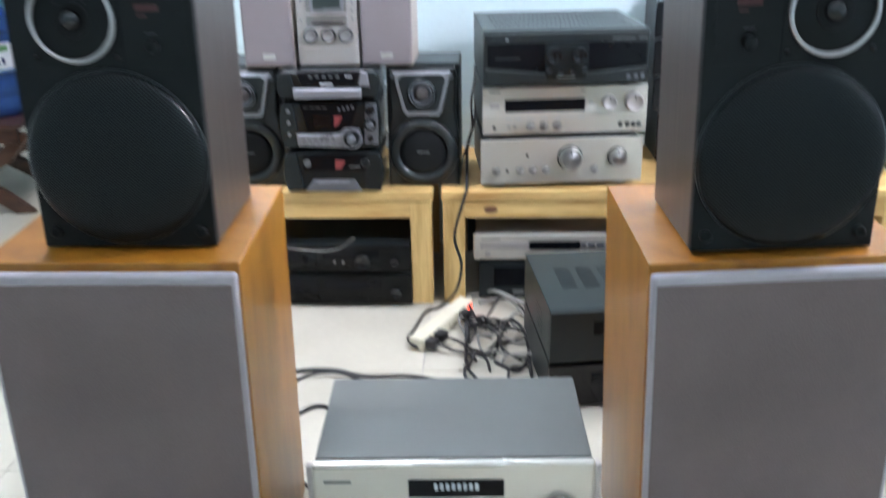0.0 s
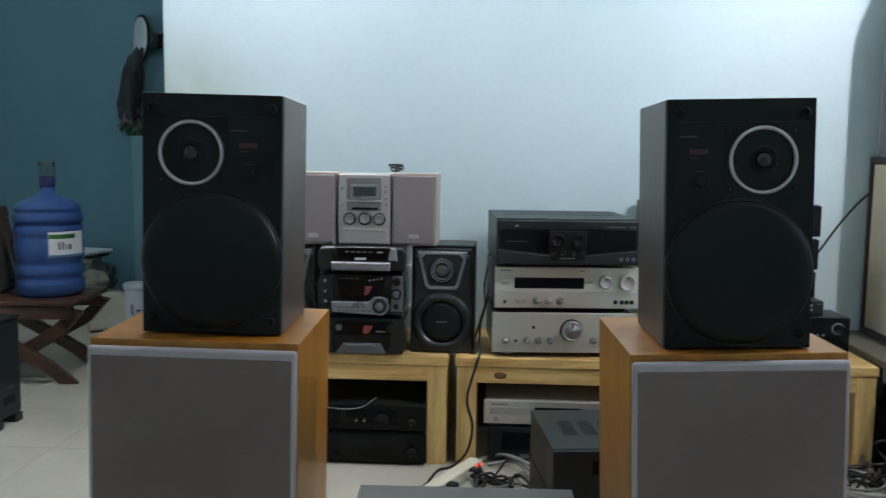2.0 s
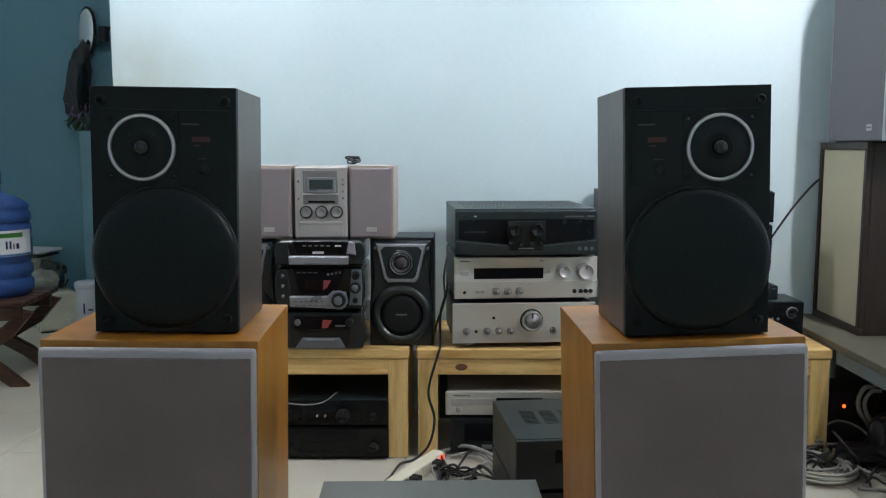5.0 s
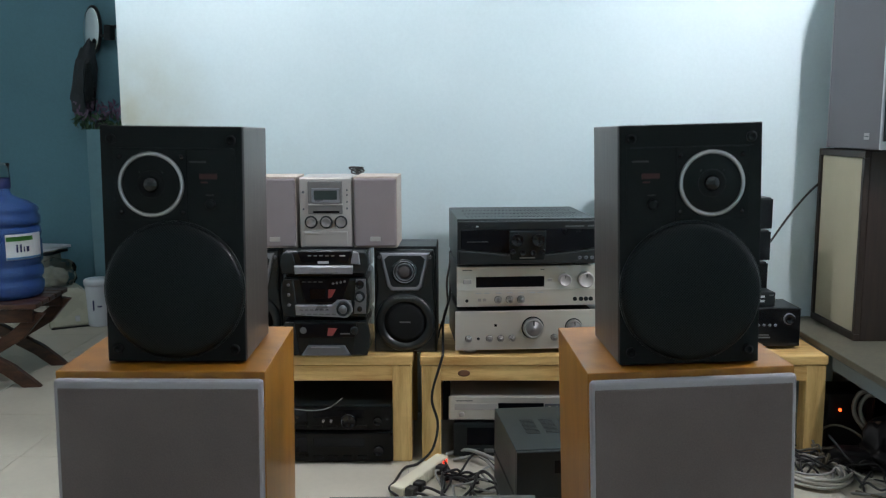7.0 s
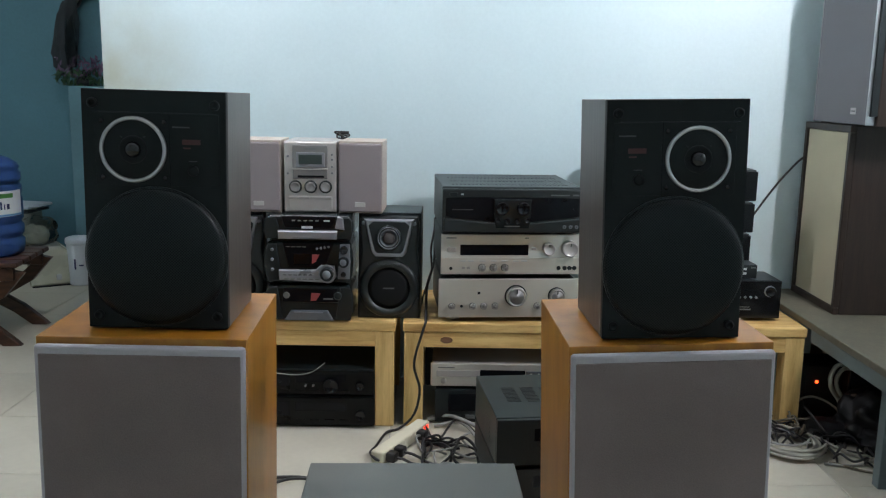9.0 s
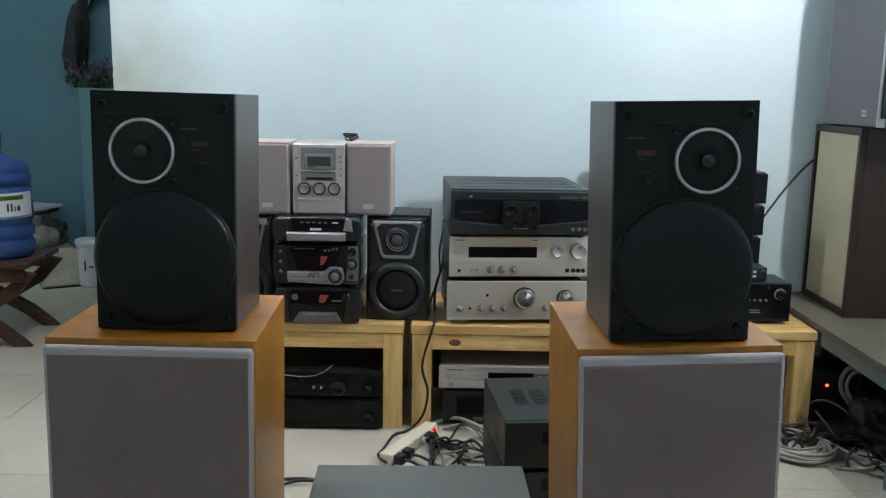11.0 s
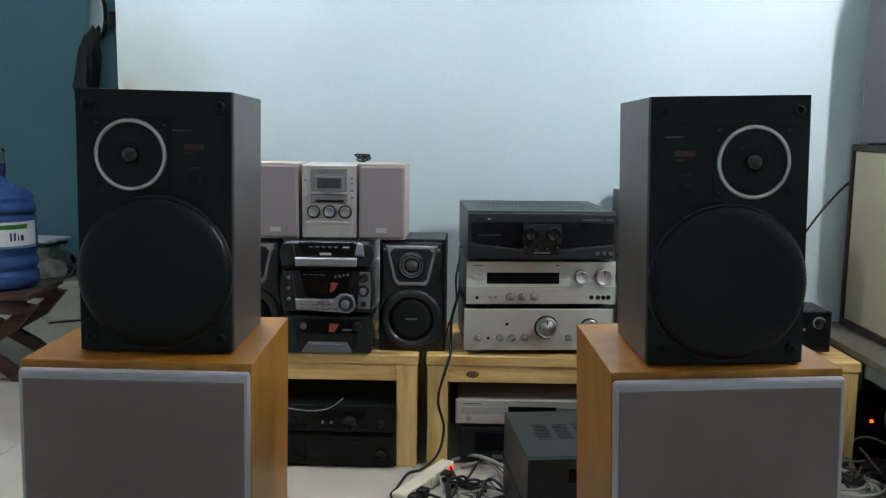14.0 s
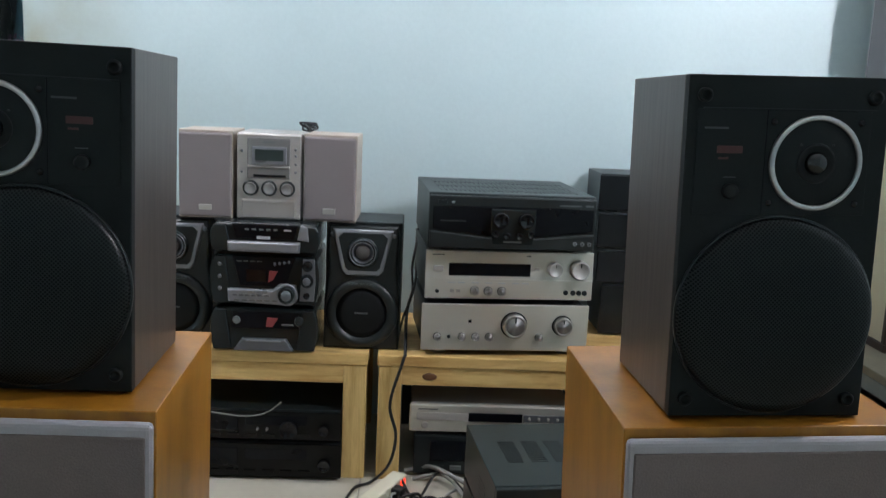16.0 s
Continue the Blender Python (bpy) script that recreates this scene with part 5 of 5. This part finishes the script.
cable([(1.500, -0.010, 0.020), (1.530, -0.020, 0.085), (1.580, -0.030, 0.115), (1.640, -0.050, 0.095), (1.676, -0.070, 0.050), (1.640, -0.120, 0.03)], 0.0042, M_DUSTYCABLE, "dusty cable arching over the floor under the bench")
cable([(1.450, -0.010, 0.015), (1.505, -0.060, 0.050), (1.575, -0.075, 0.055), (1.650, -0.095, 0.045), (1.705, -0.110, 0.070)], 0.0042, M_DUSTYCABLE, "dusty cable over a black bag")
cable([(1.560, -0.040, 0.085), (1.575, -0.090, 0.060), (1.585, -0.150, 0.035), (1.560, -0.210, 0.014)], 0.0042, M_CABLE, "black cable hanging into a coil")
tangle(1.440, 1.720, -0.150, 0.010, 9, 0.0036, M_CABLE, "tangled black cable under the bench", 140, 0.05)
tangle(1.560, 1.780, -0.330, -0.120, 6, 0.0036, M_CABLE, "tangled black cable under the bench", 170, 0.04)
tangle(1.510, 1.713, -0.160, 0.000, 2, 0.0038, M_DUSTYCABLE, "tangled dusty grey cable under the bench", 160, 0.07)

# ---- the left side: seat, bottle, oddments in the alcove ----
seat = thing("wooden_chair", pose(-1.509, 0.920, 0.0, 0, 0, 6), "dark stained wooden chair with slatted seat", "chair")
for k in range(5):
    part("seat_slat", block(bm_new(), -0.26, 0.22, -0.19 + k * 0.078, -0.118 + k * 0.078, 0.318, 0.339, 0.005), M_TEAK, seat)
part("front_rail", block(bm_new(), -0.24, 0.20, -0.18, -0.155, 0.262, 0.317, 0.004), M_TEAK, seat)
part("back_rail", block(bm_new(), -0.24, 0.20, 0.155, 0.18, 0.262, 0.317, 0.004), M_TEAK, seat)
for y in (-0.165, 0.165):
    for s in (-1, 1):
        pts = [(s * 0.19, 0.30), (s * 0.10, 0.22), (s * -0.02, 0.15), (s * -0.12, 0.09), (s * -0.20, 0.02), (s * -0.22, 0.0), (s * -0.15, 0.0), (s * -0.08, 0.055), (s * 0.03, 0.12), (s * 0.15, 0.19), (s * 0.235, 0.29)]
        part("leg", prism(bm_new(), pts, y - 0.018 + 0.02 * s, y + 0.014 + 0.02 * s, 0.004), M_TEAK, seat, "curved crossing leg")
back = part("backrest", block(bm_new(), -0.02, 0.012, -0.19, 0.19, 0.0, 0.05, 0.006), M_TEAK, seat, m=pose(-0.205, 0, 0.65, 0, -12))
for k in range(5):
    part("back_slat", block(bm_new(), -0.010, 0.006, -0.18 + k * 0.078, -0.118 + k * 0.078, -0.30, -0.001, 0.004), M_TEAK, back)
part("cushion", block(bm_new(), -0.25, -0.14, -0.17, 0.12, 0.343, 0.40, 0.018, 3), M_DARKCLOTH, seat)

bottle = thing("water_bottle", pose(-1.463, 0.930, 0.3395), "large translucent blue water bottle on a wooden chair", "bottle")
prof = [(0.0, 0.004), (0.118, 0.0), (0.132, 0.012)]
for h in (0.030, 0.090, 0.255, 0.305):
    prof += [(0.1365, h), (0.1375, h + 0.015), (0.1365, h + 0.032), (0.1285, h + 0.042), (0.1285, h + 0.050)]
    if h == 0.090:
        prof += [(0.1365, 0.150), (0.1370, 0.235), (0.1285, 0.245)]
prof += [(0.134, 0.362), (0.124, 0.378), (0.096, 0.398), (0.060, 0.412), (0.034, 0.424), (0.029, 0.435), (0.029, 0.46)]
inner = [(max(r - 0.003, 0.0), h + (0.003 if h < 0.02 else 0)) for r, h in prof]
part("shell", lathe(bm_new(), prof + inner[::-1], (0, 0, 0), "z", 48), M_BOTTLE, bottle)
part("cap", lathe(bm_new(), [(0.031, 0.452), (0.033, 0.455), (0.033, 0.492), (0.028, 0.497), (0.0, 0.497)], (0, 0, 0), "z", 24), M_NAVYPRINT, bottle, "dark blue cap")
part("film", lathe(bm_new(), [(0.034, 0.488), (0.030, 0.52), (0.033, 0.555), (0.027, 0.556), (0.026, 0.52), (0.030, 0.490)], (0, 0, 0), "z", 16), M_BAG, bottle, "loose clear plastic film")
lab = bm_new()
for k in range(9):
    a0, a1 = radians(-64 + k * 7.5), radians(-64 + (k + 1) * 7.5)
    q = [lab.verts.new((0.1382 * math.cos(a), 0.1382 * math.sin(a), h)) for a, h in ((a0, 0.168), (a1, 0.168), (a1, 0.272), (a0, 0.272))]
    lab.faces.new(q)
bmesh.ops.remove_doubles(lab, verts=lab.verts, dist=1e-5)
bmesh.ops.solidify(lab, geom=lab.faces[:], thickness=0.0008)
lab_ob = part("label", lab, M_LABEL, bottle, "white paper label with green edge")
for (a0, a1, h0, h1, mt) in ((-63, -18, 0.244, 0.262, M_GREEN), (-48, -45, 0.198, 0.230, M_NAVYPRINT), (-42, -39, 0.198, 0.230, M_NAVYPRINT), (-36, -34, 0.198, 0.220, M_NAVYPRINT), (-31, -26, 0.198, 0.220, M_NAVYPRINT), (-63, 2, 0.170, 0.178, M_BLUEPRINT)):
    b = bm_new()
    n = 6
    ring = [[b.verts.new((r * math.cos(radians(a0 + (a1 - a0) * k / n)), r * math.sin(radians(a0 + (a1 - a0) * k / n)), h)) for h in (h0, h1)] for k in range(n + 1) for r in (0.1394,)]
    for p, q in zip(ring, ring[1:]):
        b.faces.new((p[0], q[0], q[1], p[1]))
    bmesh.ops.solidify(b, geom=b.faces[:], thickness=0.0006)
    part("print_bar", b, mt, lab_ob)

tower = thing("black_speaker_box", pose(-1.406, 0.119, 0.0, 0, 0, -1.5), "dusty black box loudspeaker on the floor by a chair", "loudspeaker")
part("cabinet", block(bm_new(), -0.16, 0.160, 0.012, 0.165, 0.03, 0.365, 0.008), M_BLACKPLASTIC, tower)
part("front_panel", block(bm_new(), -0.158, 0.158, 0.0, 0.0118, 0.022, 0.372, 0.005), M_CONE, tower)
part("top_cap", block(bm_new(), -0.163, 0.163, 0.010, 0.168, 0.3655, 0.373, 0.003), M_BLACKPLASTIC, tower)
for y0, y1 in ((0.014, 0.050), (0.120, 0.164)):
    part("foot_block", block(bm_new(), -0.150, 0.164, y0, y1, 0.0, 0.0298, 0.003), M_BLACKPLASTIC, tower)
part("side_port", block(bm_new(), 0.1585, 0.1612, 0.055, 0.125, 0.075, 0.105, 0.001), M_CONE, tower, "dark recessed slot")
part("side_mark", block(bm_new(), 0.1600, 0.1612, 0.085, 0.120, 0.128, 0.137), M_PRINTFAINT, tower)
part("woofer", lathe(bm_new(), [(0.10, 0.0), (0.10, 0.006), (0.085, 0.008), (0.03, 0.001), (0.0, 0.004)], (0, 0, 0.20), "y", 40), M_BLACKGLOSS, tower)

toaster = thing("cream_appliance", pose(-1.634, 1.850, 0.0, 0, 0, 30), "rounded cream plastic appliance on the alcove floor", "appliance")
part("body", prism(bm_new(), [(-0.10, 0.006), (0.10, 0.006), (0.10, 0.13), (0.085, 0.185), (0.05, 0.21), (-0.05, 0.21), (-0.085, 0.185), (-0.10, 0.13)], -0.07, 0.11, 0.018, 4), M_CREAMBOX, toaster)
part("base", block(bm_new(), -0.095, 0.095, -0.065, 0.105, 0.0, 0.0055), M_BLACKPLASTIC, toaster)
part("lever", block(bm_new(), 0.02, 0.045, -0.082, -0.068, 0.035, 0.065, 0.004), M_PRINT, toaster)

tub = thing("white_tub", pose(-1.482, 1.870, 0.0) @ Matrix.Diagonal((0.85, 0.85, 1.28, 1)), "white plastic tub with blue print on the floor", "tub")
part("body", lathe(bm_new(), [(0.060, 0.0), (0.068, 0.006), (0.076, 0.165), (0.076, 0.17), (0.070, 0.17), (0.064, 0.012), (0.0, 0.012)], (0, 0, 0), "z", 32), M_WHITE, tub)
part("lid", lathe(bm_new(), [(0.080, 0.1705), (0.083, 0.175), (0.082, 0.192), (0.070, 0.197), (0.0, 0.194)], (0, 0, 0), "z", 32), M_WHITE, tub)
part("print_bar", block(bm_new(), -0.006, 0.002, -0.0775, -0.070, 0.07, 0.112), M_NAVYPRINT, tub)
part("print_bar", block(bm_new(), 0.022, 0.045, -0.0745, -0.060, 0.084, 0.089), M_NAVYPRINT, tub)


def crumpled(name, m, size, material, label, category, seed):
    b = bm_new()
    bmesh.ops.create_icosphere(b, subdivisions=4, radius=1.0)
    off = Vector((seed, seed * 1.7, 0))
    for v in b.verts:
        n = noise.noise(v.co * 1.8 + off) * 0.28 + noise.noise(v.co * 6.0 + off) * 0.11
        p = v.co * (1 + n)
        v.co = Vector((p.x * size[0], p.y * size[1], max(0.0, (p.z + 0.75) * size[2])))
    for f in b.faces:
        f.smooth = True
    return single(name, b, material, m, label, category)


crumpled("plastic_bag", pose(-1.691, 1.860, 0.21), (0.105, 0.09, 0.085), M_BAG, "crumpled clear plastic bag on a cream appliance", "bag", 3.1)
crumpled("paper_bundle", pose(-1.711, 1.870, 0.22), (0.07, 0.06, 0.05), M_PAPER, "crumpled paper in a clear bag", "paper", 5.2)
crumpled("black_bag", pose(1.640, -0.085, 0.0), (0.125, 0.070, 0.034), M_BLACKBAG, "flat crumpled black plastic bag under the bench", "bag", 6.3)
crumpled("black_bag", pose(1.745, -0.190, 0.0), (0.085, 0.075, 0.050), M_BLACKBAG, "small crumpled black plastic bag on the floor", "bag", 9.1)
crumpled("brown_paper", pose(1.705, -0.062, 0.040), (0.045, 0.035, 0.055), M_BROWNPAPER, "crumpled brown paper among cables under the bench", "paper", 2.4)
single("white_card", block(bm_new(), -0.045, 0.045, -0.012, 0.012, 0.0, 0.004, 0.001), M_WHITE, pose(1.745, -0.235, 0.066, 10, 20, -38), "bent white plastic strip lying on a black bag", "strip")
shelf = thing("carton", pose(-1.924, 1.970, 0.0, 0, 0, 12), "worn cardboard carton carrying papers and magazines", "box")
part("box_body", block(bm_new(), -0.13, 0.17, -0.11, 0.12, 0.0, 0.36, 0.004), M_PAPER, shelf)
for k, (dx, rz, mt) in enumerate(((0.0, 8, M_PAPER), (0.03, -6, M_BLACKPLASTIC), (0.01, 14, M_PAPER), (0.05, -12, M_WHITE))):
    single("magazine", block(bm_new(), -0.15, 0.17, -0.10, 0.10, 0, 0.013, 0.001), mt, pose(-1.91 + dx, 1.95, 0.361 + 0.0135 * k, 0, 0, rz), "worn magazine lying in a loose pile", "magazine", "pile of magazines")

mirror = thing("oval_mirror", pose(-1.536, FAR - 0.06, 1.558, 0, 4, -25), "oval mirror in a black frame on the wall", "mirror")
for name, r, y0, mt in (("frame", 0.063, 0.0, M_BLACKPLASTIC), ("glass", 0.057, -0.004, M_MIRROR)):
    b = lathe(bm_new(), [(r, -0.012), (r, 0.002), (r - 0.004, 0.004), (0.0, 0.004)], (0, y0, 0), "y", 40)
    for v in b.verts:
        v.co.z *= 2.05
    part(name, b, mt, mirror)
part("bracket", tube(bm_new(), [(0.05, 0.0, -0.03), (0.10, 0.02, -0.02), (0.12, 0.05, 0.03)], 0.008), M_BLACKPLASTIC, mirror)
part("bracket_clip", block(bm_new(), 0.08, 0.13, 0.0, 0.04, -0.05, 0.03, 0.008), M_BLACKPLASTIC, mirror)
jacket = bm_new()
bmesh.ops.create_icosphere(jacket, subdivisions=4, radius=1.0)
for v in jacket.verts:
    n = noise.noise(v.co * 1.6) * 0.25 + noise.noise(Vector((v.co.x * 7, v.co.y * 7, v.co.z * 1.2))) * 0.16
    w = 1.0 - 0.35 * v.co.z
    v.co = Vector((v.co.x * 0.062 * w, v.co.y * 0.060, v.co.z * 0.20)) * (1 + n)
for f in jacket.faces:
    f.smooth = True
single("hanging_jacket", jacket, M_DARKCLOTH, pose(-1.574, FAR - 0.085, 1.300, 0, 10), "dark grey jacket hanging on the teal wall", "jacket")
crumpled("hanging_bag", pose(-1.530, FAR - 0.15, 1.125), (0.028, 0.03, 0.14), M_BAG, "clear plastic bag hanging beside a jacket", "bag", 8.4)

posy = thing("artificial_flowers", pose(-1.490, FAR - 0.10, 1.03), "dusty purple artificial flowers with green leaves", "flowers")
rnd = random.Random(11)
for name, mt, n, lo, hi, size in (("leaves", M_LEAF, 130, 0.0, 0.08, 0.026), ("petals", M_PETAL, 150, 0.05, 0.15, 0.018)):
    b = bm_new()
    for _ in range(n):
        c = Vector((rnd.uniform(-0.14, 0.12), rnd.uniform(-0.05, 0.05), rnd.uniform(lo, hi)))
        rot = Euler((rnd.uniform(0, 6.3), rnd.uniform(0, 6.3), rnd.uniform(0, 6.3))).to_matrix()
        q = [b.verts.new(c + rot @ Vector(p) * size) for p in ((-1, 0, 0), (0, -0.4, 0.15), (1, 0, 0), (0, 0.4, 0.15))]
        b.faces.new(q)
    for v in b.verts:
        v.co.z = max(v.co.z, 0.0)
    tagged(part(name, b, mt, posy), kind="stuff")
part("stem_base", lathe(bm_new(), [(0.04, 0), (0.045, 0.02), (0.03, 0.05), (0.0, 0.05)], (0, 0, 0), "z", 20), M_BLACKPLASTIC, posy)

# ---- floor tiles ----
TILE = 0.415
tile_bm = block(bm_new(), -TILE / 2 + 0.0012, TILE / 2 - 0.0012, -TILE / 2 + 0.0012, TILE / 2 - 0.0012, -0.0024, 0.0)
bmesh.ops.bevel(tile_bm, geom=[e for e in tile_bm.edges if all(v.co.z > -0.001 for v in e.verts)], offset=0.0008, segments=1, affect="EDGES")
tile_me = mesh_of("tile", tile_bm, M_TILE)
for i in range(-5, 7):
    for j in range(-10, 7):
        x, y = -0.570 + (i + 0.5) * TILE, -0.42 + (j + 0.5) * TILE
        if LEFT - 0.1 < x < RIGHT + 0.1 and FRONT - 0.1 < y < FAR + 0.1:
            ob = new("tile", tile_me)
            ob.parent, ob.location = floor, (x, y, 0)
